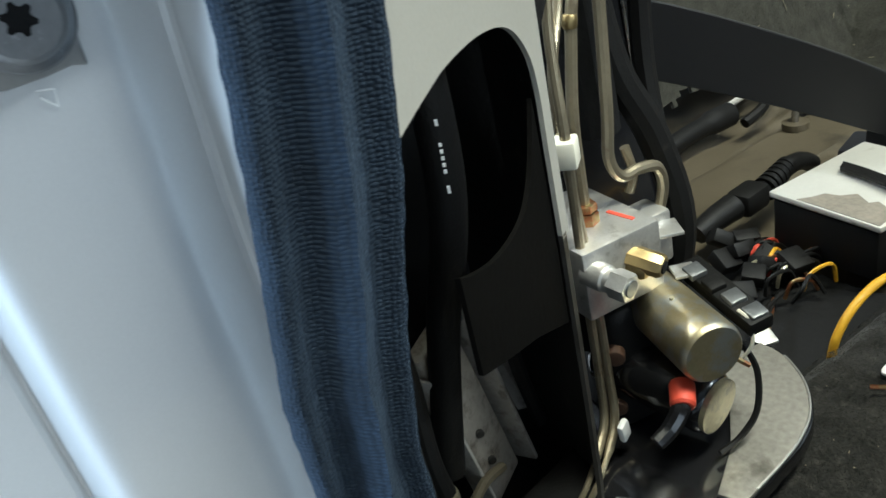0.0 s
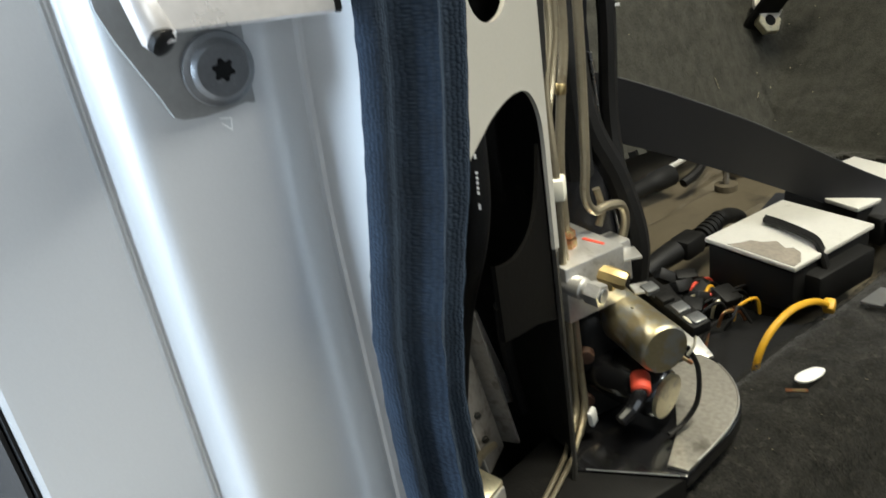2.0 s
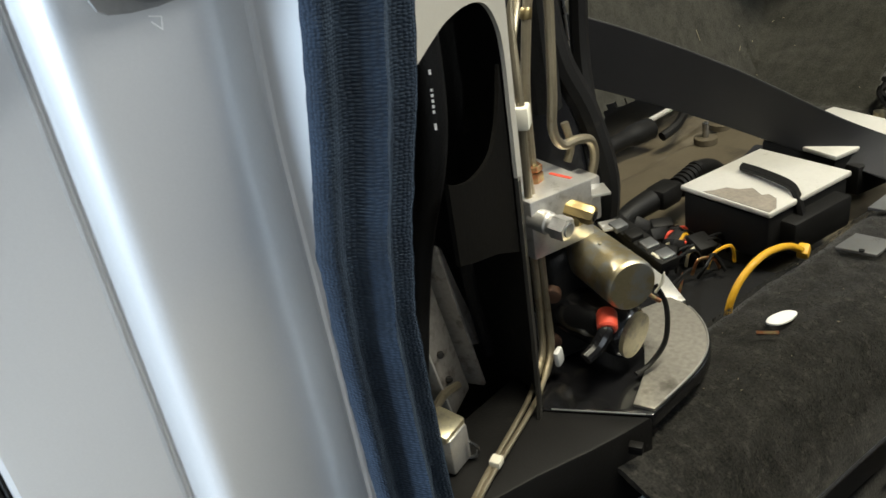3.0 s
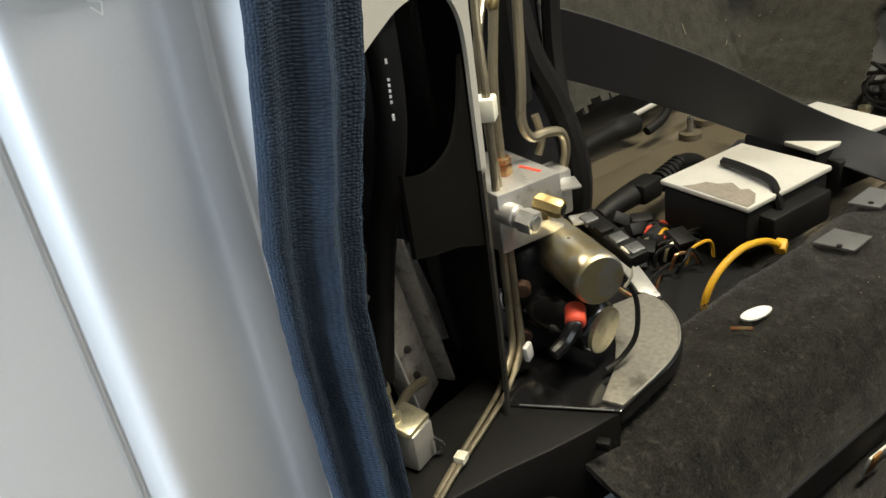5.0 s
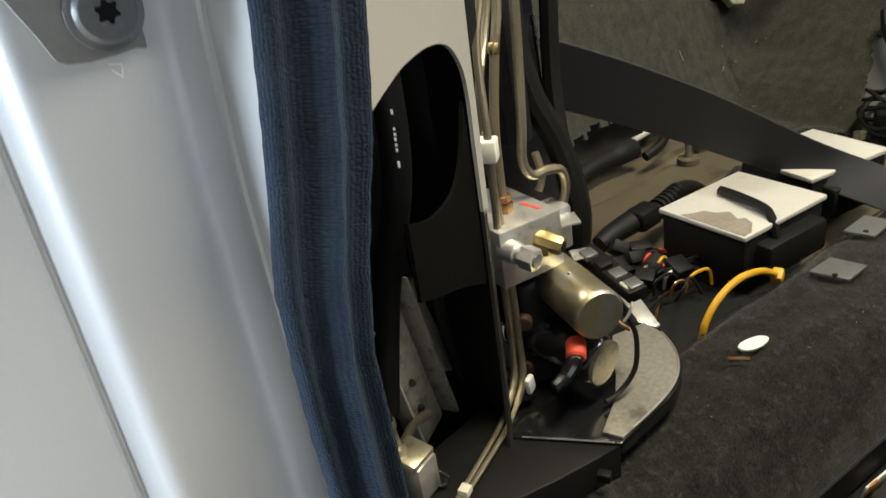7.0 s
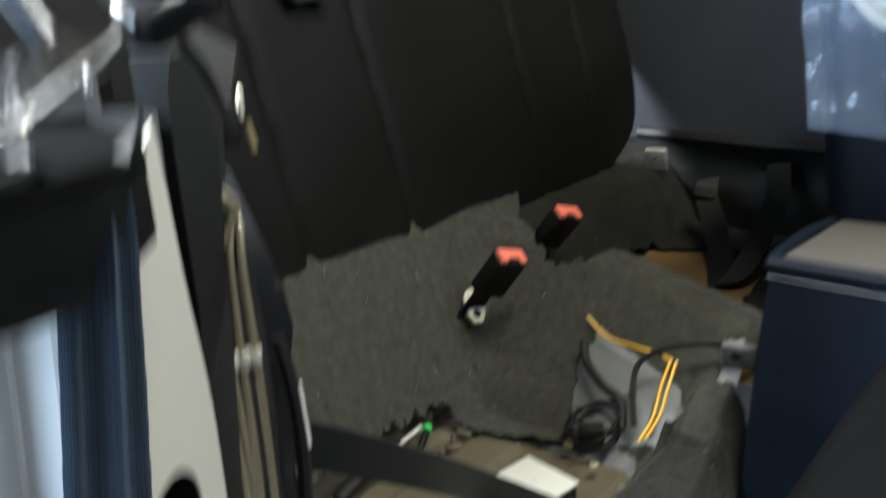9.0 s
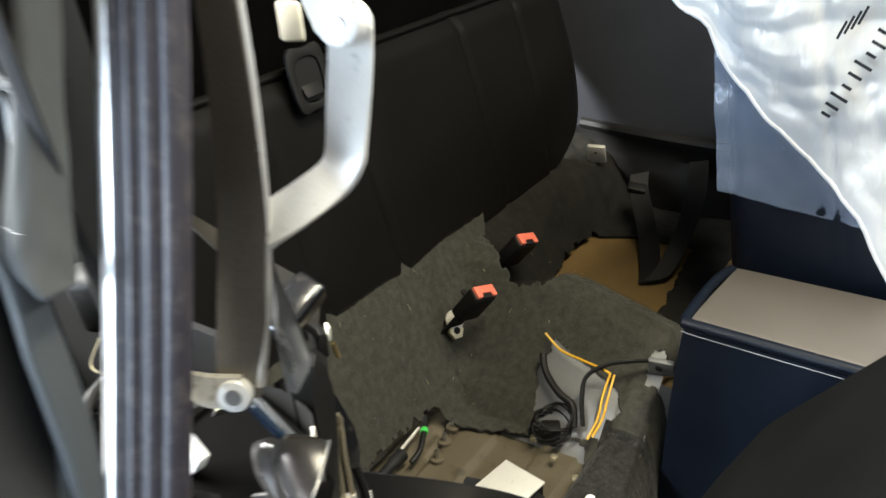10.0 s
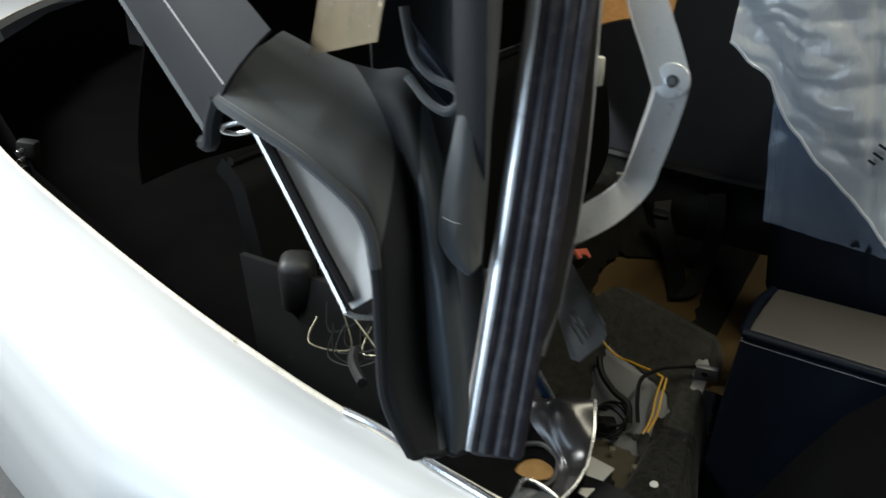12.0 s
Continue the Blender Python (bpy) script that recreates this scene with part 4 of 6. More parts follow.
part("pipe", tube([(-0.08, 0.24, 0.886), (-0.057, 0.224, 0.871), (-0.050, 0.231, 0.855), (-0.050, 0.229, 0.842), (-0.0535, 0.218, 0.822), (-0.054, 0.216, 0.80), (-0.052, 0.217, 0.75), (-0.046, 0.216, 0.65), (-0.043, 0.208, 0.615), (-0.034, 0.192, 0.585), (-0.030, 0.190, 0.54), (-0.028, 0.193, 0.48), (-0.0265, 0.193, 0.43), (-0.022, 0.189, 0.403), (-0.0115, 0.1695, 0.3915), (-0.0005, 0.149, 0.3905), (0.0215, 0.102, 0.3905), (0.033, 0.08, 0.3905)], lambda s: 0.0024 - 0.0008 * (s > 0.80), 10, 5), PIPE, lines)
part("pipe", tube([(-0.056, 0.234, 0.856), (-0.051, 0.230, 0.838), (-0.050, 0.226, 0.815), (-0.049, 0.224, 0.75), (-0.046, 0.222, 0.64), (-0.042, 0.212, 0.60), (-0.041, 0.2055, 0.56), (-0.041, 0.205, 0.515)], 0.0028, 10, 5), PIPE, lines)
part("pipe", tube([(-0.056, 0.240, 0.856), (-0.049, 0.237, 0.838), (-0.046, 0.233, 0.81), (-0.045, 0.234, 0.74), (-0.046, 0.234, 0.63), (-0.041, 0.226, 0.56), (-0.041, 0.2235, 0.535), (-0.040, 0.229, 0.523), (-0.040, 0.241, 0.522), (-0.040, 0.253, 0.518), (-0.041, 0.257, 0.505), (-0.043, 0.253, 0.488)], 0.0030, 10, 6), PIPE, lines)
part("sleeve", lathe((-0.042, 0.2125, 0.607), (-0.042, 0.2115, 0.601), [(0, 0.0029), (0.2, 0.0035), (0.8, 0.0035), (1, 0.0029)], 12), BRASS, lines, "brass collar")
part("pipe", tube([(-0.052, 0.244, 0.53), (-0.05, 0.246, 0.515), (-0.051, 0.243, 0.505)], 0.0026, 8), PIPE, lines)
part("line_clip", block((0.012, 0.012, 0.013), pose(-0.026, 0.186, 0.556, 0, 0, -50), 0.0015), CLIP, lines, "cream plastic clip")
part("line_clip", block((0.007, 0.0065, 0.005), pose(0.0185, 0.107, 0.393, 0, 0, -64), 0.001), CLIP, lines, "cream plastic clip")
part("top_union", block((0.03, 0.016, 0.034), pose(-0.115, 0.286, 0.905, 0, 0, -30), 0.004), BLACK_MATT, lines)
part("top_tag", block((0.012, 0.004, 0.02), pose(-0.10, 0.289, 0.92, 0, 10, -30), 0.002), CLIP, lines)
part("brass_pin", tube([(-0.096, 0.29, 0.905), (-0.094, 0.293, 0.885)], 0.003, 8), BRASS, lines)
for k in range(4):
    part("saddle", block((0.010, 0.007, 0.010), pose(-0.055 + 0.0032 * k, 0.212 + 0.0075 * k, 0.745, 0, 0, -40), 0.001), ALU_DUSTY, lines)
harness = thing("wiring_harness", "black taped wiring loom behind the pipes", "wiring")
part("loom", tube([(-0.085, 0.252, 0.85), (-0.085, 0.262, 0.76), (-0.07, 0.252, 0.68), (-0.065, 0.245, 0.62), (-0.058, 0.248, 0.57), (-0.05, 0.262, 0.53), (-0.042, 0.268, 0.48), (-0.05, 0.262, 0.42)], 0.0085, 10), BLACK_MATT, harness)
part("loom", tube([(-0.08, 0.24, 0.8), (-0.078, 0.243, 0.7), (-0.062, 0.235, 0.6), (-0.06, 0.236, 0.54)], 0.011, 10), BLACK_DEEP, harness)
part("loom", tube([(-0.088, 0.287, 0.73), (-0.081, 0.290, 0.687), (-0.077, 0.290, 0.63), (-0.074, 0.284, 0.56), (-0.06, 0.278, 0.50)], 0.006, 8), BLACK_MATT, harness)
for k in range(14):
    part("tape_mark", block((0.0012, 0.003, 0.0018), pose(-0.0745 + 0.0003 * k, 0.2935, 0.688 - 0.0042 * k, 0, 0, -40), 0), WHITE, harness)
trim_plate = thing("belt_reel_plate", "upright black belt reel plate behind the pipes", "plate")
ring = [(0.235, 0.90), (0.275, 0.87), (0.293, 0.82), (0.312, 0.765), (0.318, 0.726), (0.308, 0.69), (0.300, 0.62), (0.303, 0.56), (0.309, 0.505), (0.318, 0.449), (0.328, 0.40), (0.215, 0.38), (0.2, 0.6), (0.205, 0.9)]
YZ = Matrix(((0, 0, 1, 0), (1, 0, 0, 0), (0, 1, 0, 0), (0, 0, 0, 1)))
part("plate_body", prism(ring, 0.004, Matrix.Translation((-0.108, 0, 0)) @ YZ, 0.001), BLACK_GLOSS, trim_plate)
# steel tube stands in for the highlight on the black plate's edge
part("lit_edge", tube([(-0.103, 0.2995, 0.60), (-0.103, 0.3025, 0.563), (-0.103, 0.3085, 0.505), (-0.103, 0.3175, 0.449), (-0.103, 0.322, 0.425)], 0.0011, 6), STEEL, trim_plate)

# ---- rear floor: control boxes, wires, belts ----
def control_box(at, turn, sx, sy, label, handle):
    ob = thing("control_box", label, "control box", group="control boxes on the floor")
    m = pose(*at, 0, 0, turn)
    part("housing", block((sx * 0.96, sy * 0.97, 0.042), m @ pose(0, 0, -0.024), 0.004), BLACK_MATT, ob)
    lid = part("cover", block((sx, sy, 0.005), m, 0.0015), LID, ob, "pale metal cover plate")
    part("plug_strip", block((0.03, sy * 0.7, 0.03), m @ pose(sx * 0.5 - 0.002, 0, -0.025), 0.004), BLACK_MATT, ob)
    if handle:
        pts = [m @ V(p) for p in ((-0.026, 0.001, 0.007), (-0.002, -0.003, 0.0085), (0.030, -0.010, 0.0085), (0.042, -0.015, 0.004), (0.050, -0.018, -0.010), (0.056, -0.020, -0.03))]
        part("lever", ribbon(pts, [m.to_3x3() @ V((-0.002, 0.0048, 0))] * 6, 0.004), BLACK_MATT, lid, "black plastic locking lever")
        res = [(-0.022, -0.0545), (0.045, -0.0545), (0.044, -0.044), (0.034, -0.030), (0.024, -0.026), (0.020, -0.031), (0.006, -0.024), (-0.002, -0.033), (-0.012, -0.036), (-0.016, -0.046)]
        part("residue", prism(res, 0.0006, m @ pose(0, 0, 0.0024)), MUD, lid, "brown dirt patch")
    return ob


control_box((-0.0825, 0.512, 0.386), -4, 0.094, 0.112, "pale metal control box with a black lever", True)
control_box((-0.094, 0.648, 0.386), -10, 0.09, 0.108, "pale metal control box half under the belt", False)
mat_ring = [(-0.155, 0.25), (-0.165, 0.36), (-0.15, 0.455), (-0.06, 0.462), (-0.035, 0.48), (-0.03, 0.60), (-0.012, 0.60), (-0.012, 0.25)]
felt = part("sound_mat", prism(rounded(mat_ring, 3), 0.006, Matrix.Translation((0, 0, 0.322)), 0.0015), BLACK_DEEP)
tagged(felt, "black felt sound mat under the wiring", "mat")
plugs = thing("connector_plug", "black ribbed connector plugs with coloured wires", "connector")
part("plug_body", tube([(-0.176, 0.425, 0.352), (-0.176, 0.445, 0.356), (-0.176, 0.47, 0.358)], lambda s: 0.009 + 0.003 * s, 12), BLACK_MATT, plugs)
part("plug_collar", block((0.023, 0.032, 0.021), pose(-0.175, 0.488, 0.358, 0, 0, 4), 0.004), BLACK_MATT, plugs)
for k in range(6):
    part("boot_ring", can((-0.174 - 0.0012 * k, 0.508 + 0.007 * k, 0.358 + 0.001 * k), (-0.1745 - 0.0012 * k, 0.5125 + 0.007 * k, 0.3585 + 0.001 * k), 0.0112 - 0.0005 * k), BLACK_MATT, plugs)
part("boot", tube([(-0.174, 0.5, 0.357), (-0.18, 0.545, 0.362), (-0.19, 0.58, 0.352), (-0.2, 0.61, 0.335)], 0.0085, 12), BLACK_MATT, plugs)
for k in range(9):
    r = random.random
    part("plug_shell", block((0.010 + 0.012 * r(), 0.010 + 0.012 * r(), 0.008 + 0.008 * r()), pose(-0.165 + 0.095 * r(), 0.385 + 0.06 * r(), 0.338 + 0.016 * r(), 40 * r(), 40 * r(), 180 * r()), 0.002), BLACK_MATT, plugs)
wires = thing("wire_bundle", "bundle of thin coloured wires beside the control box", "wires")
wire_mats = [YELLOW, BLACK_MATT, RED, BLACK_MATT, COPPER, BLACK_MATT, BLACK_MATT, GOLD_PALE]
for k in range(22):
    r = random.random
    x, y = -0.135 + 0.06 * r(), 0.405 + 0.04 * r()
    pts = [(x, y, 0.335), (x + 0.008 * r(), y + 0.006 * r(), 0.348 + 0.005 * r()), (x + 0.012 * r(), y + 0.014 + 0.006 * r(), 0.347 + 0.006 * r()), (x + 0.01, y + 0.024, 0.335)]
    part("wire", tube(pts, 0.0015, 6), wire_mats[k % 8], wires)
for k in range(4):
    part("wire", tube([(-0.055, 0.27 + 0.002 * k, 0.37 - 0.001 * k), (-0.045, 0.32 + 0.003 * k, 0.352), (-0.06 - 0.004 * k, 0.36, 0.345 + 0.002 * (k % 3)), (-0.085, 0.40 + 0.004 * k, 0.34)], 0.0014, 6), (COPPER, BLACK_MATT, BLACK_MATT, BLACK_MATT)[k], wires)
bright = thing("metal_bracket", "bright scrap of metal bracket beside the pump", "bracket")
part("strap", block((0.014, 0.05, 0.003), pose(-0.056, 0.336, 0.372, 14, 0, 68), 0.001), ALU, bright)

hose = thing("yellow_hose", "arched yellow corrugated wire sleeve over the carpet", "cable sleeve")
part("sleeve", tube([(-0.010, 0.354, 0.346), (-0.008, 0.356, 0.366), (-0.007, 0.370, 0.381), (-0.006, 0.394, 0.388), (-0.004, 0.420, 0.384), (-0.002, 0.437, 0.374)], lambda s: 0.0028 + 0.00015 * math.sin(s * 400), 10, 24), YELLOW, hose)
part("end_plug", block((0.009, 0.011, 0.009), pose(-0.002, 0.44, 0.372, 30, 0, 20), 0.002), YELLOW, hose)


def floor_chip(x, y, sx, sy, label):
    ob = part("paint_chip", prism(rounded([(-sx, -sy * 0.4), (-sx * 0.3, -sy), (sx * 0.8, -sy * 0.7), (sx, sy * 0.2), (sx * 0.3, sy), (-sx * 0.8, sy * 0.7)]), 0.0018, pose(x, y, floor_height(x, y) + 0.0052, 0, 0, -12), 0.0005), WHITE)
    return tagged(ob, label, "paint chip", "white chips on the carpet")


floor_chip(0.034, 0.353, 0.0058, 0.0125, "white flake of paint on charcoal carpet")
floor_chip(0.036, 0.714, 0.008, 0.0095, "small round white flake on charcoal carpet")
twig = part("straw_chip", tube([(0.032, 0.326, 0.3695), (0.043, 0.335, 0.3695)], 0.0014, 5, 1), COPPER)
tagged(twig, "small reddish straw chip on the carpet", "straw")
for k, (x, y, sx, sy) in enumerate(((0.005, 0.484, 0.017, 0.015), (-0.013, 0.566, 0.014, 0.019))):
    pl = thing("seat_mount_plate", "galvanised mounting plate let into the carpet", "mounting plate", group="mounting plates")
    part("plate", prism([(-sx, -sy), (sx * 0.8, -sy * 0.9), (sx, sy), (-sx * 0.7, sy)], 0.003, pose(x + 0.018, y, 0.3648, 0, 0, 8), 0.0008), GALV, pl)
    part("bolt_hole", can((x + 0.022, y - 0.012, 0.3674), (x + 0.022, y - 0.012, 0.3686), 0.0022), BLACK_DEEP, pl)
lint = thing("carpet_lint", "scattered lint and straw on the carpet", "lint", kind="stuff")
bits = []
for k in range(170):
    x, y = random.uniform(-0.45, -0.18) if k % 3 else random.uniform(0.0, 0.07), random.uniform(0.3, 1.2) if k % 3 else random.uniform(0.25, 0.85)
    if inside(x, y, PAN_RING) or inside(x, y, METAL_RING):
        continue
    a, s = random.uniform(0, 6.28), random.choice((0.0015, 0.002, 0.003, 0.006)) * (1 if k % 3 else 0.35)
    z = floor_height(x, y) + 0.005
    x2, y2 = x + s * math.cos(a), y + s * math.sin(a)
    bits.append(tube([(x, y, z), (x2, y2, floor_height(x2, y2) + 0.005)], 0.00032 if k % 3 else 0.0002, 4, 1))
part("specks", join(*bits), STRAW, lint, "", 0)

# floor pan hardware
for x, y in ((-0.3, 0.755), (-0.285, 0.705), (-0.31, 0.80)):
    st = thing("floor_stud", "dirty stud welded to the floor pan", "stud", group="floor studs")
    part("washer", can((x, y, 0.318), (x, y, 0.326), 0.014), PAN, st)
    part("stud_pin", can((x, y, 0.324), (x, y, 0.345), 0.004), STEEL, st)
lead = thing("sensor_lead", "black sensor lead with a green tape band", "cable")
part("lead", tube([(-0.36, 0.775, 0.357), (-0.345, 0.752, 0.352), (-0.33, 0.725, 0.350), (-0.315, 0.69, 0.342), (-0.315, 0.66, 0.335)], 0.006, 8), BLACK_MATT, lead)
part("plug_head", block((0.04, 0.02, 0.018), pose(-0.362, 0.775, 0.362, 0, 20, 60), 0.005), BLACK_MATT, lead)
part("tape_band", lathe((-0.337, 0.739, 0.351), (-0.3315, 0.729, 0.3505), [(0, 0.0075), (1, 0.0075)], 12), GREEN, lead)
part("thick_end", tube([(-0.335, 0.54, 0.332), (-0.338, 0.575, 0.338), (-0.34, 0.62, 0.340), (-0.342, 0.668, 0.338)], lambda s: 0.011 + 0.003 * (s > 0.75), 12), BLACK_MATT, lead)
part("metal_stick", tube([(-0.346, 0.66, 0.345), (-0.352, 0.74, 0.347)], 0.0035, 8, 1), ALU_DUSTY, lead)
duct = thing("foam_block", "small dark grey foam block by the control box", "block")
part("foam", block((0.035, 0.05, 0.02), pose(-0.175, 0.655, 0.335, 0, 0, 15), 0.004), TRIM, duct)

coil = thing("antenna_coil", "coil of black cable with a plug on the floor", "cable coil")
for k in range(7):
    r0 = 0.034 + 0.006 * random.random()
    cx, cy = -0.115 + 0.006 * random.random(), 0.86 + 0.006 * random.random()
    part("loop", tube([(cx + r0 * math.cos(a), cy + r0 * math.sin(a) * 1.1, 0.35 + 0.006 * k + 0.008 * math.sin(a * 2 + k)) for a in (0.52 * i + k for i in range(12))], 0.0022, 6, 4), BLACK_MATT, coil)
part("plug_body", block((0.04, 0.03, 0.03), pose(-0.115, 0.86, 0.352, 0, 0, 30), 0.005), BLACK_MATT, coil)
part("thick_lead", tube([(-0.18, 0.955, 0.455), (-0.16, 0.93, 0.43), (-0.12, 0.905, 0.412), (-0.085, 0.895, 0.40), (-0.07, 0.87, 0.37)], 0.0075, 8), BLACK_MATT, coil)
part("lead", tube([(0.03, 1.01, 0.475), (0.0, 0.98, 0.482), (-0.04, 0.955, 0.476), (-0.07, 0.925, 0.455), (-0.065, 0.895, 0.42), (-0.05, 0.87, 0.38)], 0.0045, 8), BLACK_MATT, coil)
for k in range(3):
    part("floor_screw", can((-0.14 + 0.06 * k, 0.835 - 0.03 * k, 0.335), (-0.14 + 0.06 * k, 0.835 - 0.03 * k, 0.343), 0.007), GOLD_PALE, coil)
airbag = thing("yellow_wires", "thin yellow wires over the bare tunnel metal", "wires")
part("wire", tube([(-0.19, 0.985, 0.485), (-0.15, 0.975, 0.462), (-0.10, 0.965, 0.461), (-0.055, 0.955, 0.463), (-0.03, 0.95, 0.46)], 0.0026, 8), YELLOW, airbag)
part("wire", tube([(-0.03, 0.95, 0.462), (-0.03, 0.915, 0.43), (-0.025, 0.88, 0.40), (-0.03, 0.845, 0.375)], 0.0026, 8), YELLOW, airbag)
part("wire", tube([(-0.022, 0.95, 0.46), (-0.018, 0.91, 0.43), (-0.015, 0.88, 0.405), (-0.022, 0.85, 0.38)], 0.0026, 8), YELLOW, airbag)
bracket = thing("tunnel_bracket", "galvanised bracket with a bolt hole on the tunnel", "bracket")
part("plate", block((0.05, 0.012, 0.042), pose(0.048, 1.015, 0.462, 20, 0, 10), 0.003), GALV, bracket)
part("bolt_hole", can((0.046, 1.006, 0.464), (0.046, 1.0035, 0.463), 0.007), BLACK_DEEP, bracket)

bolt = thing("anchor_bolt", "zinc belt anchor bolt with washer in the carpet", "bolt")
bn = V((0.8, -0.2, 0.5)).normalized()
bp = V((-0.372, 0.915, 0.474))
part("washer", can(bp + V((-0.004, 0.008, 0.022)), bp + V((-0.004, 0.008, 0.022)) + bn * 0.006, 0.022), ALU_DUSTY, bolt)
part("bolt_head", nut(bp, bp + bn * 0.012, 0.019), GOLD_PALE, bolt)
part("socket", can(bp + bn * 0.0118, bp + bn * 0.0127, 0.008), BLACK_DEEP, bolt)


def buckle(name_at, foot, label):
    ob = thing("belt_buckle", label, "belt buckle", group="rear belt buckles")
    top, foot = V(name_at), V(foot)
    d = (top - foot).normalized()
    m = Matrix.Translation(top) @ frame_of(None, (0.25, 0.9, -0.25), d)
    body = part("housing", block((0.06, 0.085, 0.034), m @ pose(0, -0.042, 0), 0.008, 3), BLACK_MATT, ob)
    face = m @ Matrix(((1, 0, 0, 0), (0, 0, 1, -0.004), (0, 1, 0, 0), (0, 0, 0, 1)))
    ring = [(-0.026, -0.013), (0.026, -0.013), (0.027, 0.0), (0.026, 0.013), (0.015, 0.013), (0.013, 0.004), (-0.011, 0.004), (-0.013, 0.013), (-0.026, 0.013)]
    part("button", prism(ring, 0.010, face, 0.0015), CORAL, body, "coral red release button")
    part("slot", block((0.026, 0.004, 0.010), m @ pose(0.001, 0.001, 0.010), 0.001), BLACK_DEEP, body)
    part("stalk", ribbon([tuple(foot + d * 0.02), tuple(foot), tuple(foot - d * 0.06)], [tuple(m.to_3x3() @ V((0.02, 0, 0)))] * 3, 0.006), BLACK_MATT, ob)
    return ob


buckle((-0.295, 0.922, 0.588), (-0.355, 0.915, 0.51), "black belt buckle with a coral button on grey carpet")
buckle((-0.309, 1.128, 0.612), (-0.365, 1.12, 0.545), "black belt buckle lying on dark carpet")

belt = thing("seat_belt", "black webbing seat belt strung across the floor", "seat belt")
belt_pts = [(-0.36, 0.36, 0.53), (-0.28, 0.395, 0.522), (-0.219, 0.433, 0.509), (-0.15, 0.52, 0.458), (-0.09, 0.60, 0.402), (-0.02, 0.625, 0.378), (0.05, 0.61, 0.372), (0.088, 0.588, 0.356), (0.108, 0.548, 0.322), (0.116, 0.50, 0.305), (0.120, 0.43, 0.306), (0.121, 0.35, 0.316), (0.122, 0.26, 0.324), (0.122, 0.16, 0.328)]
belt_w = [(0, 0.004, 0.03), (0, 0.004, 0.03), (0.004, 0.004, 0.03), (0.010, 0.006, 0.025), (0.015, 0.012, 0.015), (0.008, 0.019, 0.010), (-0.004, 0.021, 0.010), (-0.006, 0.022, 0.008), (0.002, 0.017, 0.017), (0.004, 0.008, 0.022), (0.006, 0.003, 0.023), (0.006, 0.001, 0.023), (0.006, 0.0, 0.023), (0.006, 0.0, 0.023)]
part("webbing", ribbon(belt_pts, belt_w, 0.0022), WEB, belt)
for y, z in ((0.355, 0.294), (0.508, 0.284)):
    part("tag", block((0.0016, 0.026, 0.017), pose(0.1235, y, z, 0, 12, -4), 0.0004), WHITE, belt, "white and orange belt label")
    part("tag_band", block((0.0017, 0.009, 0.0175), pose(0.1239, y - 0.006, z, 0, 12, -4), 0.0004), ORANGE, belt)

far_belt = thing("seat_belt", "black webbing belt hanging at the far side", "seat belt")
part("webbing", ribbon([(-0.27, 1.70, 0.565), (-0.257, 1.665, 0.530), (-0.215, 1.60, 0.492), (-0.17, 1.52, 0.462), (-0.135, 1.44, 0.440), (-0.11, 1.37, 0.432)], [(0.022, 0.012, 0.004)] * 6, 0.003), WEB_SHADED, far_belt)
part("webbing", ribbon([(-0.11, 1.37, 0.436), (-0.09, 1.40, 0.448), (-0.08, 1.50, 0.50), (-0.10, 1.66, 0.55), (-0.13, 1.76, 0.60)], [(0.022, 0.012, 0.002)] * 5, 0.003), WEB_SHADED, far_belt)
part("guide", block((0.05, 0.03, 0.016), pose(-0.262, 1.664, 0.536, 20, 10, 16), 0.004), BLACK_MATT, far_belt)
far_plate = thing("bare_plate", "small bare metal plate on the dark carpet", "plate")
part("plate", block((0.05, 0.012, 0.062), pose(-0.40, 1.706, 0.60, 24, 0, 12), 0.003), ALU_DUSTY, far_plate)
part("bolt_hole", can((-0.40, 1.6985, 0.606), (-0.40, 1.696, 0.607), 0.004), BLACK_DEEP, far_plate)

# ---- console and seats ----
console = thing("centre_console", "blue leather centre console with a taupe armrest", "console")
def console_ring(z):
    back = 0.112 - 0.02 * (0.65 - z) / 0.3 + 0.004 * math.sin(9 * z)
    return [(p.x, p.y, z) for p in curve_pts([(back + 0.004, 0.93, 0), (back + 0.012, 0.908, 0), (back + 0.035, 0.897, 0), (0.4, 0.884, 0), (0.8, 0.87, 0)], 4)] + [(0.8, 1.12, z)] + [(p.x, p.y, z) for p in curve_pts([(0.4, 1.126, 0), (back + 0.045, 1.131, 0), (back + 0.015, 1.12, 0), (back, 1.09, 0), (back, 1.0, 0)], 4)]


part("side_body", loft([console_ring(z) for z in (0.2, 0.35, 0.45, 0.5, 0.55, 0.6, 0.64)]), BLUE, console, "", 60)
part("armrest", loft([[(0.12 + d, 0.908 + d, z), (0.8, 0.88 + d, z), (0.8, 1.118 - d, z), (0.14 + d, 1.128 - d, z)] for z, d in ((0.638, 0.0), (0.652, 0.002), (0.658, 0.012))]), TAUPE, console, "taupe leather armrest top")
part("piping", tube([(0.135, 1.12, 0.650), (0.120, 1.05, 0.650), (0.117, 0.93, 0.651), (0.122, 0.904, 0.651), (0.15, 0.899, 0.651), (0.5, 0.885, 0.651), (0.8, 0.873, 0.651)], 0.010, 12), BLUE, console)
part("stitch_line", tube([(0.118, 1.05, 0.634), (0.114, 0.93, 0.634), (0.120, 0.9035, 0.634), (0.15, 0.8945, 0.634), (0.5, 0.8795, 0.634), (0.8, 0.869, 0.634)], 0.0007, 6), THREAD, console, "pale stitched seam")

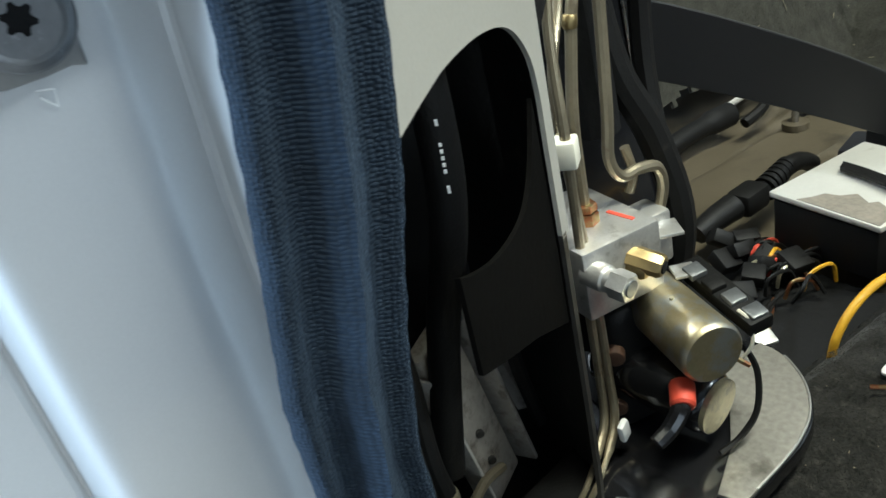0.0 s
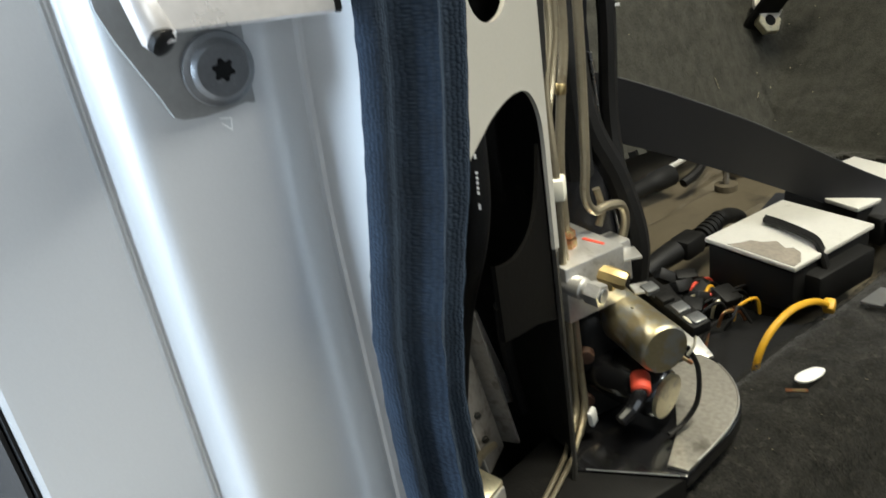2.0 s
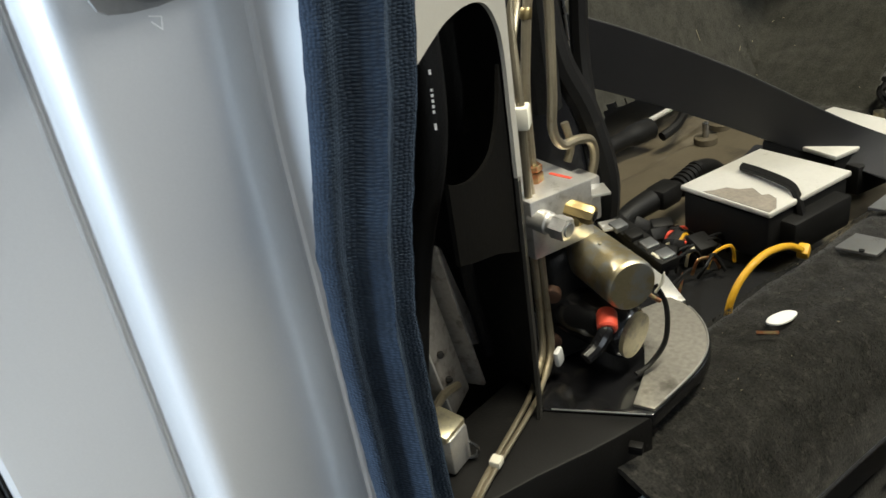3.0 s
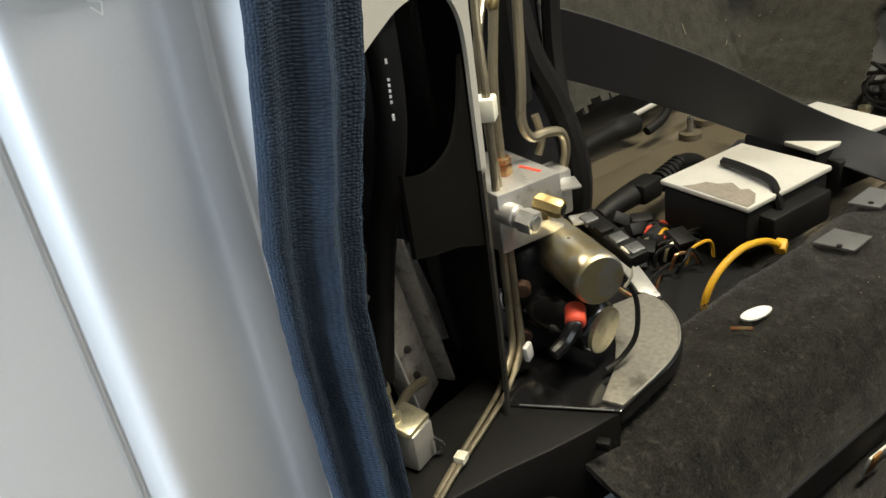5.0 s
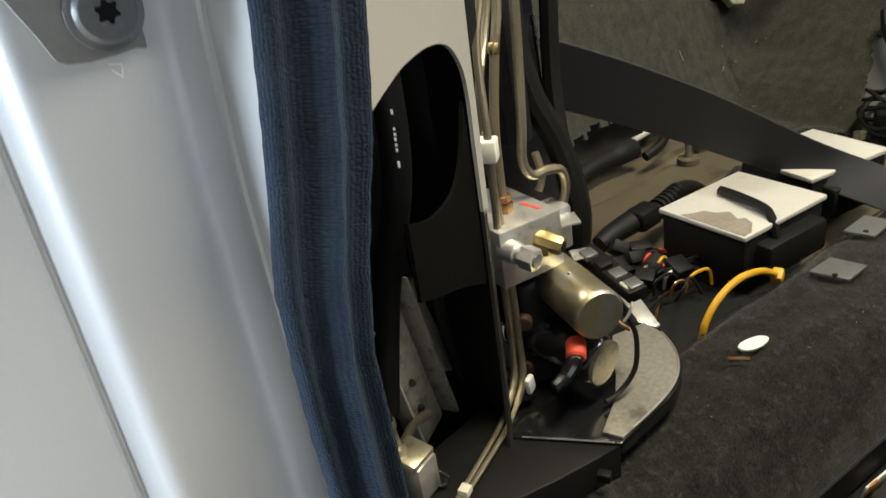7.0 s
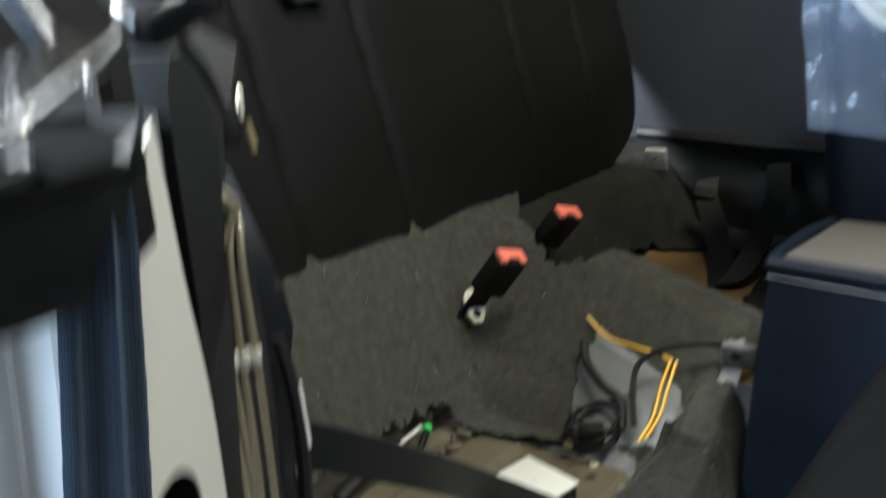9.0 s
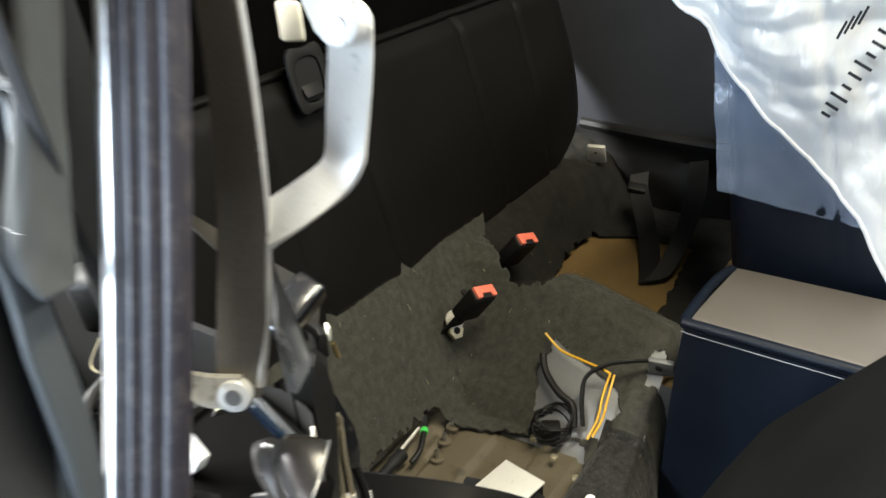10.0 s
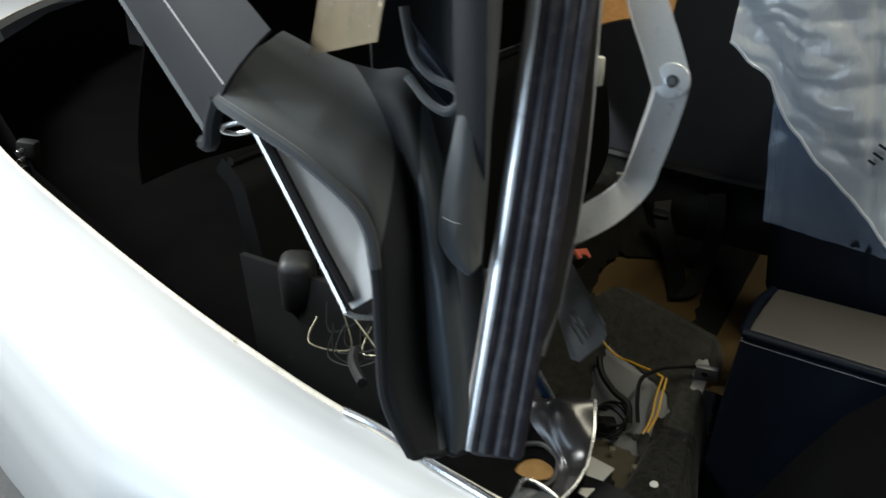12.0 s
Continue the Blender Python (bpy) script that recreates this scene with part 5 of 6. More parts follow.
far_seat = thing("front_seat", "blue leather front seat under a protective film", "car seat", group="front seats")


def seat_face(u, v, y0=1.19):
    """u along the car, v up: the inner side of the seat."""
    x = 0.105 - 0.075 * v / 0.62 + 0.75 * u
    edge = min(1.0, min(u, 1.02 - u) / 0.07)
    roll = 0.05 * (1 - math.sqrt(max(0.0, 1 - (1 - edge) ** 2)))
    seam = 0.006 * math.exp(-((u - 0.30 + 0.12 * v) / 0.012) ** 2)
    return V((x, y0 + roll + seam - 0.05 * u + 0.04 * v * v, 0.60 + v))


part("backrest", sheet(lambda u, v: seat_face(u, 0.62 * v), 60, 40), BLUE, far_seat, "", 60)
part("rear_shell", sheet(lambda u, v: seat_face(0, 0.62 * v) + V((0.06 * math.sin(2.2 * u), 0.45 * u, 0)), 16, 20), SEAT_BLACK, far_seat, "black seat back shell")
part("cushion_edge", block((0.7, 0.3, 0.16), pose(0.48, 1.36, 0.56, 0, 0, -4), 0.04, 4), BLUE, far_seat)


def crumple(x, z, s):
    return 0.010 * fuzz(x, z, s, 9) + 0.006 * fuzz(x + 3, z, s, 20) + 0.003 * abs(fuzz(x, z - x, s, 40))


def film_at(x, z, off):
    v = z - 0.60
    u = max(0.0, (x - 0.105 + 0.075 * v / 0.62) / 0.75)
    p = seat_face(max(u, 0.04), v)
    return V((x, p.y - off + crumple(x, z, 2.0), z))


cover = thing("seat_cover", "crumpled milky plastic film over the seat", "plastic cover")
HEM = [(-0.06, 1.15), (-0.029, 1.127), (0.033, 1.081), (0.077, 1.004), (0.167, 0.926), (0.232, 0.878), (0.331, 0.788), (0.385, 0.688), (0.45, 0.62), (0.7, 0.60)]


def thin_at(u, v):
    x = 0.036 + 0.36 * u + (0.04 * (1 - v))
    low = 0.776 - 0.03 * u
    top = blend(HEM, x) + 0.05
    p = film_at(x, low + (top - low) * v, 0.006)
    p.y -= 0.0035 * abs(math.sin(34 * (u + 1.4 * v) + 2 * fuzz(u * 5, v * 5))) * (0.3 + fuzz(u * 3, v * 4, 7))
    return p


part("thin_film", sheet(thin_at, 70, 50), FILM_THIN, cover, "clear lower edge of the film", 80)


def drape(u, v):
    x = -0.06 + 0.80 * u
    low = blend(HEM, x) + 0.008 * fuzz(x, 0, 0, 30)
    p = film_at(x, low + (1.40 - low) * v, 0.022)
    p.y -= 0.022 * fuzz(u * 3 + v * 2, v * 2, 9) + 0.014 * abs(fuzz(u * 6 - v * 5, v * 2 + u, 4)) + 0.006 * abs(fuzz(u * 16 - v * 11, v * 3 + u * 4, 6)) + 0.010 * abs(fuzz(u * 4.5 + v * 3, v * 2.2 - u * 1.5, 15))
    return p


part("milky_film", sheet(drape, 130, 110), FILM, cover, "crumpled milky film", 80)
part("hem_fold", tube([drape(k / 60, 0.0) for k in range(61)], 0.004, 6, 1), FILM, cover)
for k in range(9):
    x0, z0 = 0.252 + 0.0085 * k, 0.965 + 0.017 * k
    part("print_bar", block((0.005, 0.0015, 0.016 + 0.007 * (k % 3)), pose(x0, film_at(x0, z0, 0.062).y, z0, 0, -62, 0), 0), TRIM, cover)
for k in range(4):
    x0, z0 = 0.255 + 0.009 * k, 1.10 + 0.008 * k
    part("print_bar", block((0.004, 0.0015, 0.03), pose(x0, film_at(x0, z0, 0.055).y, z0, 0, 20, 0), 0), TRIM, cover)

near_seat = thing("front_seat", "black backed front seat folded forward", "car seat", group="front seats")


SHELL_PROFILE = [(0.18, 0.165), (0.30, 0.170), (0.36, 0.178), (0.42, 0.195), (0.50, 0.225), (0.60, 0.265), (0.70, 0.31), (0.83, 0.41), (0.95, 0.50)]


def near_back(u, v):
    z = 0.18 + 0.77 * v
    x = blend(SHELL_PROFILE, z)
    e = abs(2 * u - 1)
    x += 0.20 * max(0.0, e - 0.72) ** 2 / 0.0784 * 0.6
    return V((x + 0.004 * fuzz(u * 4, v * 4), 0.15 + 0.56 * u, z))


part("back_shell", sheet(near_back, 60, 60), SEAT_BLACK, near_seat, "", 60)
part("pad", block((0.3, 0.5, 0.5), pose(0.52, 0.43, 0.42, 0, 28, 0), 0.06, 4), SEAT_BLACK, near_seat)
part("hinge_bit", block((0.02, 0.008, 0.02), pose(0.15, 0.86, 0.25, 0, 30, 20), 0.002), STEEL, near_seat)

# ---- hinge bay at the top of the pillar ----
DECK = V((-0.003, 0.012, -0.010))
# deck colour includes the shade of the folded top above
part("hinge_deck", prism([(0.048, -0.043), (0.092, -0.02), (0.096, 0.03), (0.088, 0.066), (0.066, 0.10), (0.012, 0.13), (-0.10, 0.16), (-0.14, 0.02), (-0.03, -0.03)], 0.004, Matrix.Translation((0, 0, 0.928)), 0.001, (rounded([(0.03, 0.012), (0.05, 0.01), (0.064, 0.022), (0.06, 0.038), (0.042, 0.042), (0.03, 0.03)]),)), SHADE_BLACK, car, "black deck at the hinge, shade held in its colour").location = DECK
part("deck_bowl", lathe((0.047, 0.026, 0.905), (0.047, 0.026, 0.93), [(0, 0.018), (0.2, 0.02), (1, 0.022)], 24), RUST, car, "rusty orange bowl in the deck").location = DECK
part("deck_ridge", tube([(0.02, 0.05, 0.933), (0.04, 0.058, 0.936), (0.062, 0.046, 0.936), (0.07, 0.02, 0.935), (0.064, 0.0, 0.934)], 0.003, 8), BLACK_DUSTY, car).location = DECK
RIM = curve_pts([(0.079, 0.090, 0.988), (0.084, 0.078, 0.980), (0.092, 0.056, 0.970), (0.097, 0.030, 0.957), (0.096, 0.006, 0.950), (0.091, -0.022, 0.948)], 6)
INNER = curve_pts([(0.004, 0.080, 0.966), (0.010, 0.064, 0.974), (0.026, 0.050, 0.962), (0.064, 0.036, 0.942), (0.072, 0.006, 0.936), (0.068, -0.022, 0.934)], 6)


def saddle(u, v):
    k = u * (len(RIM) - 1)
    i = min(int(k), len(RIM) - 2)
    a, b = INNER[i].lerp(INNER[i + 1], k - i), RIM[i].lerp(RIM[i + 1], k - i)
    return a.lerp(b, 0.05 + 0.95 * v) + V((0, 0, 0.012 * math.sin(math.pi * v) * math.sin(math.pi * min(1, 0.2 + u * 1.5)) - 0.005 * math.exp(-((v - 0.30) / 0.10) ** 2) * (1 - u)))


part("deck_saddle", sheet(saddle, 40, 18, 0.002), DARK_GLOSS, car, "curled glossy black sheet", 60).location = DECK
part("deck_flange", tube([p + V((0, 0, 0.001)) for p in RIM], 0.0015, 8, 1), STEEL, car, "bright bent flange").location = DECK
part("apron", loft([[(0.088 - d, -0.01, z), (0.090 - d, 0.03, z), (0.084 - d, 0.06, z), (0.066 - d, 0.088, z), (0.05, 0.108, z + 0.02), (0.04, 0.09, z), (0.05, 0.02, z)] for z, d in ((0.868, 0.022), (0.885, 0.018), (0.90, 0.008), (0.926, 0.0))]), BLACK_MATT, car, "black rubber apron under the deck", 50).location = DECK
part("pillar_column", loft([[(-0.02, 0.178 + a, z), (-0.03, 0.205 + b, z), (-0.06, 0.215 + b, z), (-0.07, 0.19, z), (-0.04, 0.17, z)] for z, a, b in ((0.74, -0.008, -0.02), (0.80, 0.0, 0.0), (0.86, 0.0, 0.008), (0.91, 0.0, 0.012), (0.945, 0.002, 0.006), (0.965, 0.008, -0.004))]), BLACK_MATT, car, "black column beside the pillar", 50)
part("pillar_gusset", prism([(0.105, 0.60), (0.115, 0.75), (0.125, 0.9), (0.16, 0.96), (0.2, 0.92), (0.17, 0.8), (0.135, 0.62)], 0.003, PIL @ pose(0, 0, -0.01), 0.001), BLACK_DEEP, car)
part("seal_strip", tube([(-0.15, -0.021, 0.952), (-0.10, -0.024, 0.951), (-0.03, -0.040, 0.950), (0.05, -0.050, 0.946)], 0.0042, 8), STEEL, car, "bright drip strip along the shoulder")
corner = thing("corner_strip", "crumpled grey sealing strip over the shoulder end", "sealing strip", (-0.006, 0.014, -0.012))
part("crumpled_foil", sheet(lambda u, v: V((0.056 + 0.036 * u, -0.034 - 0.07 * v + 0.012 * u, 0.956 - 0.02 * v * v)) + V((0.4, -0.5, 0.8)) * (0.010 * abs(fuzz(u * 1.7, v * 2.4, 5)) + 0.002 * fuzz(u * 5, v * 5, 2)), 24, 30, 0.002), GREY_FOIL, corner, "", 50)
part("clip_frame", tube([(0.058, -0.046, 0.957), (0.062, -0.028, 0.966), (0.092, -0.027, 0.958), (0.094, -0.04, 0.955)], 0.002, 6), STEEL, corner)

wing = thing("belt_guide_box", "glossy black hinge box on the bulkhead side", "hinge box")
WM = frame_of((-0.078, 0.226, 0.992), (0.006, 0.058, 0.028), (-0.5, 0.1, 0.3))
part("box_body", block((0.07, 0.035, 0.032), WM, 0.007, 3), BLACK_GLOSS, wing)
part("box_strap", tube([(-0.075, 0.23, 0.97), (-0.085, 0.25, 0.95), (-0.105, 0.275, 0.92), (-0.115, 0.285, 0.89)], 0.004, 8), BLACK_MATT, wing)
part("sail_panel", sheet(lambda u, v: V((-0.34 + 0.22 * u, 0.26 + 0.05 * u - 0.02 * v, 1.06 - 0.10 * u + 0.10 * v * (1 - u) - 0.06 * v)), 10, 8, 0.004), SAIL, wing, "brown-grey inner sail panel")

# ---- roof linkage ----
link = thing("roof_link_arm", "cast aluminium cranked roof link arm", "roof linkage")


def arm(name, pts, half, thick, parent, material, label=""):
    return part(name, ribbon(pts, [half] * len(pts) if isinstance(half, tuple) else half, thick, 10), material, parent, label)


arm("lower_arm", [(0.001, 0.1275, 1.133), (0.026, 0.126, 1.151), (0.048, 0.142, 1.167), (0.061, 0.164, 1.180), (0.068, 0.1715, 1.193), (0.0725, 0.173, 1.212), (0.079, 0.174, 1.245), (0.084, 0.175, 1.274), (0.086, 0.175, 1.292)],
    [(0.0035, -0.0075, -0.016), (0.004, -0.007, -0.016), (0.006, -0.006, -0.0155), (0.011, -0.002, -0.011), (0.0145, 0.002, -0.005), (0.0145, 0.005, -0.002), (0.014, 0.008, 0.0), (0.0135, 0.0085, 0.0), (0.0135, 0.0085, 0.0)], 0.010, link, ARM)
arm("upper_arm", [(0.088, 0.163, 1.296), (0.074, 0.164, 1.326), (0.058, 0.166, 1.358), (0.042, 0.171, 1.398), (0.026, 0.177, 1.46)],
    [(0.0135, 0.0085, 0.006)] * 5, 0.010, link, ARM)
boss = part("joint_boss", can((0.083, 0.182, 1.294), (0.090, 0.157, 1.298), 0.0162), ARM, link)
part("joint_pin", can((0.0898, 0.158, 1.2975), (0.0905, 0.1555, 1.298), 0.0058), STEEL, boss)
part("pin_socket", nut((0.0904, 0.1558, 1.298), (0.0907, 0.1548, 1.2982), 0.003), GREY_STEEL, link)
LONG = V((0.006, 0.016, 0.008))
arm("long_arm", [(-0.006, 0.068, 1.0), (0.0, 0.08, 1.06), (0.006, 0.095, 1.14), (0.008, 0.105, 1.22), (0.006, 0.112, 1.30), (0.0, 0.118, 1.42)],
    [(-0.016, -0.009, 0.0), (-0.018, -0.01, 0), (-0.017, -0.01, 0), (-0.015, -0.008, 0), (-0.013, -0.007, 0), (-0.012, -0.007, 0)], 0.010, link, ALU_SHADED, "long aluminium link arm, face shade in its dark colour").location = LONG
# pale tube paints the light along the arm's right edge
part("lit_edge", tube([V(p) + LONG + V((0.0145, 0.008, 0.0)) for p in ((-0.004, 0.069, 1.01), (0.002, 0.080, 1.06), (0.007, 0.095, 1.14), (0.007, 0.105, 1.22), (0.003, 0.112, 1.30), (-0.004, 0.118, 1.42))], 0.0042, 8), ALU, link, "bright strip for the arm's lit edge")
part("cast_bracket", ribbon([(0.010, 0.082, 1.018), (-0.012, 0.066, 1.020), (-0.030, 0.056, 1.030), (-0.036, 0.052, 1.060), (-0.037, 0.052, 1.085)], [(0.002, -0.002, -0.013), (0.002, -0.002, -0.014), (0.006, -0.003, -0.010), (0.007, -0.003, 0.0), (0.005, -0.002, 0.0)], 0.008), ALU_DUSTY, link, "cream cast pivot bracket")
pivot = part("pivot_boss", can((-0.012, 0.078, 1.005), (0.002, 0.055, 1.009), 0.014), ARM, link)
pivot.location = LONG
part("pivot_hole", can((0.0015, 0.056, 1.0089), (0.0028, 0.054, 1.0092), 0.007), GREY_STEEL, pivot)
part("ram", can((0.0, 0.072, 1.0), (0.024, 0.09, 0.945), 0.0056), STEEL, link, "steel hydraulic ram").location = LONG
part("ram_label", can((0.0060, 0.0690, 0.992), (0.0265, 0.0845, 0.945), 0.0042), BLUE_TAPE, link, "dark blue sleeve").location = LONG
plate = thing("hinge_plate", "dark polished hinge plate with pressed slots", "hinge plate", (0.001, 0.014, -0.003))
hp = [V(p) for p in ((0.006, 0.114, 1.128), (0.018, 0.112, 1.126), (0.076, 0.082, 1.076), (0.080, 0.078, 1.068), (0.078, 0.077, 1.058), (0.056, 0.080, 1.026), (0.046, 0.083, 1.024), (0.008, 0.108, 1.075))]
hn = (hp[2] - hp[0]).cross(hp[6] - hp[0]).normalized()
bmh = bmesh.new()
bmh.faces.new([bmh.verts.new(p) for p in hp])
bmesh.ops.solidify(bmh, geom=bmh.faces[:], thickness=0.006)
bmesh.ops.bevel(bmh, geom=bmh.edges[:], offset=0.0015, segments=2, profile=0.5, affect="EDGES")
part("plate_body", bmh, GREY_STEEL, plate)
cen = V((0.052, 0.09, 1.062))
side = -1 if hn.dot(V((0.43, -0.38, 1.43)) - cen) < 0 else 1
for k in range(3):
    a = cen + (hp[2] - hp[5]) * (0.12 * (k - 1)) + hn * side * 0.001
    part("pressed_slot", tube([a - (hp[2] - hp[0]) * 0.16 + hn * side * 0.0062, a + (hp[2] - hp[0]) * 0.16 + hn * side * 0.0062], 0.0011, 6, 1), STEEL, plate)
# added white piece in place of a glimpse of the bright panel shoulder
wedge = thing("shoulder_wedge", "white wedge standing in for the panel shoulder behind the rail", "foam wedge")
part("wedge", prism([(0.004, 0.034), (0.050, 0.056), (0.054, -0.006), (0.036, -0.002), (0.020, 0.012)], 0.012, frame_of((-0.013, 0.042, 0.927), (-0.9, 0.12, 0.0), (0, 0, 1)), 0.002), WHITE, wedge)
tab = thing("stop_tab", "small cream stop tab on the linkage", "tab")
part("tab", block((0.02, 0.006, 0.03), pose(0.0, 0.205, 1.285, 0, 0, 20), 0.003), CLIP, tab)
wood = thing("wooden_bow", "light wooden bow behind the roof frame", "bow")
part("bow", ribbon([(-0.06, 0.30, 1.33), (-0.02, 0.33, 1.345), (0.03, 0.36, 1.35)], [(0, 0.01, 0.03)] * 3, 0.012), ORANGE, wood)

# ---- folded soft top ----
top = thing("soft_top", "dark grey cloth soft top, half folded, standing up", "soft top", (-0.001, 0.006, 0.0))
RB, RD = V((0.010, -0.055, 0.994)), V((-0.05, 0.30, 1.0)).normalized()
RR = V((0.86, 0.50, 0.0))
RR = (RR - RD * RR.dot(RD)).normalized()
RN = RR.cross(RD).normalized()


def rail_section(s):
    prof = [(0.0, 0.0), (0.001, 0.004), (0.004, 0.0052), (0.010, 0.005), (0.0118, 0.003), (0.0138, 0.0032), (0.016, 0.006), (0.020, 0.007), (0.024, 0.0068), (0.0265, 0.0042), (0.029, 0.0043), (0.0315, 0.0075), (0.036, 0.0084), (0.041, 0.0078), (0.0435, 0.005), (0.0462, 0.0048), (0.0485, 0.007), (0.053, 0.0072), (0.058, 0.006), (0.062, 0.001), (0.062, -0.012), (0.0, -0.012)]
    k = 0.84 - 0.06 * s
    bow = 0.012 * math.sin(math.pi * s)
    return [RB + RD * (0.55 * s) + RR * (a * k + bow * 0.4) + RN * b for a, b in prof]


flip = -1 if RN.dot(V((0.333, -0.532, 1.447)) - RB) < 0 else 1
if flip < 0:
    RN = -RN
part("rubber_rail", loft([rail_section(k / 40) for k in range(41)]), RUBBER, top, "grooved dark rubber roof seal", 50)
def chrome_at(s):
    base = rail_section(s)[0]
    return [base + RR * a + RN * b for a, b in ((-0.0005, -0.012), (-0.0055, -0.0105), (-0.0065, -0.004), (-0.005, 0.002), (0.0, 0.0052), (0.004, 0.0058), (0.004, 0.004), (0.0005, 0.001))]


part("chrome_strip", loft([chrome_at(k / 40) for k in range(41)]), CHROME, top, "bright metal strip", 50)
part("rail_foot", block((0.05, 0.016, 0.026), Matrix.Translation(RB + RR * 0.028 - RN * 0.006 + RD * 0.006) @ Matrix((RR, RN, RD)).transposed().to_4x4(), 0.006), RUBBER, top)

EDGE_L = [(-0.192, -0.118, 1.295), (-0.151, -0.120, 1.282), (-0.102, -0.113, 1.257), (-0.064, -0.104, 1.222), (-0.053, -0.102, 1.176), (-0.048, -0.105, 1.122), (-0.039, -0.110, 1.060), (-0.014, -0.108, 1.013)]
EDGE_R = [(-0.236, 0.012, 1.322), (-0.190, 0.026, 1.302), (-0.145, 0.030, 1.296), (-0.098, 0.020, 1.300), (-0.050, -0.012, 1.245), (-0.022, -0.032, 1.165), (-0.0, -0.043, 1.07), (0.008, -0.055, 0.992)]
el, er = curve_pts(EDGE_L, 8), curve_pts(EDGE_R, 8)


def cloth(u, v):
    k = v * (len(el) - 1)
    i = min(int(k), len(el) - 2)
    a, b = el[i].lerp(el[i + 1], k - i), er[i].lerp(er[i + 1], k - i)
    p = a.lerp(b, u)
    out = V((0.35, -0.85, 0.3))
    low = min(1.0, max(0.0, (v - 0.25) / 0.3))
    valley = 0.030 * math.exp(-((u - 0.43) / (0.17 if u < 0.43 else 0.20)) ** 2) * low * min(1.0, (1 - v) / 0.12)
    ridge = 0.011 * math.exp(-((u - 0.80) / 0.13) ** 2) * low * (0.6 + 0.4 * math.sin(2.6 * v))
    hem = 0.004 * math.exp(-((u - 0.10) / 0.08) ** 2) * (0.35 + 0.65 * low) * min(1.0, u / 0.08)
    upper = 0.018 * math.sin(math.pi * u) * (1 - low)
    crease = min(1.0, u / 0.1) * (0.0035 * math.sin(14 * u + 8 * v + 2.5 * fuzz(u * 2, v * 3)) * math.sin(math.pi * u) + 0.005 * fuzz(u * 4, v * 5, 3) - 0.005 * abs(fuzz(u * 4 + v * 3, v * 2.5 - u, 12))) + 0.0006 * fuzz(u * 14, v * 12, 8)
    return p + out * (hem + ridge + upper - valley + crease)


def cloth_end(v):
    return blend([(0, 1.1), (0.2, 1.02), (0.32, 0.78), (0.42, 0.52), (0.5, 0.22), (0.56, 0.0)], v)


def strip_start(v):
    return blend([(0.44, 1.1), (0.5, 0.84), (0.6, 0.66), (0.8, 0.54), (1.0, 0.48)], v)


def between(a, b, v0):
    """A strip of the cloth from fraction a(v) to b(v) of its width, below v0."""
    def f(u, v):
        w = v0[0] + (v0[1] - v0[0]) * v
        lo, hi = min(1.0, a(w)), min(1.0, b(w))
        return cloth(lo + (hi - lo) * u, w)
    return f


part("quarter_cloth", sheet(between(lambda v: 0.0, cloth_end, (0.0, 0.555)), 48, 70, 0.003), CLOTH, top, "creased dark grey ribbed cloth", 70)
# the cloth's shaded side, coloured darker instead of left to the lamps
part("shaded_fold", sheet(between(cloth_end, strip_start, (0.22, 1.0)), 40, 90, 0.003), LINING_SHADE, top, "cloth turning inwards, its shade in the dark colour", 70)
part("satin_strip", sheet(between(strip_start, lambda v: 1.0, (0.475, 1.0)), 30, 70, 0.003), SATIN, top, "blue-grey satin side strip", 70)
part("cloth_hem", tube([cloth(0.0, 0.56 * k / 30) for k in range(31)], 0.0052, 8, 1), CLOTH, top, "rolled cloth hem")
part("shaded_hem", tube([cloth(0.0, 0.56 + 0.44 * k / 24) for k in range(25)], 0.0048, 8, 1), LINING_SHADE, top)
part("bottom_hem", tube([cloth(k / 14, 1.0) for k in range(15)], 0.004, 8, 1), LINING_SHADE, top)

part("stitch_line", tube([cloth(0.60 - 0.16 * (k / 40) ** 2, 0.03 + 0.40 * k / 40) + V((0.0012, -0.0030, 0.0011)) for k in range(41)], 0.0005, 5, 1), THREAD, top)
# inner flap beside the rail, with a curled lower corner
FL = [(-0.060, 0.034, 1.40), (-0.042, 0.018, 1.33), (-0.038, -0.008, 1.26), (-0.036, -0.038, 1.197), (-0.022, -0.043, 1.178), (-0.006, -0.038, 1.163)]
FR = [(-0.034, 0.054, 1.41), (-0.026, 0.034, 1.34), (-0.018, 0.012, 1.27), (-0.010, -0.004, 1.22), (-0.006, -0.016, 1.185), (-0.004, -0.022, 1.165)]
fl, fr = curve_pts(FL, 8), curve_pts(FR, 8)


def flap(u, v):
    k = v * (len(fl) - 1)
    i = min(int(k), len(fl) - 2)
    p = fl[i].lerp(fl[i + 1], k - i).lerp(fr[i].lerp(fr[i + 1], k - i), u)
    return p + V((0.3, -0.9, 0.2)) * (0.016 * math.sin(math.pi * u) + 0.003 * fuzz(u * 5, v * 6))


part("inner_flap", sheet(flap, 20, 50, 0.003), CLOTH, top, "", 70)
part("flap_hem", tube([flap(0.0, 0.5 + 0.5 * k / 20) for k in range(21)] + [flap(k / 10, 1.0) for k in range(1, 11)], 0.0032, 8, 1), CLOTH, top)
part("stitch_line", tube([flap(0.05 + 0.9 * k / 12, 0.56 + 0.16 * k / 12) + V((0.0010, -0.0030, 0.0007)) for k in range(13)], 0.0005, 5, 1), THREAD, top)
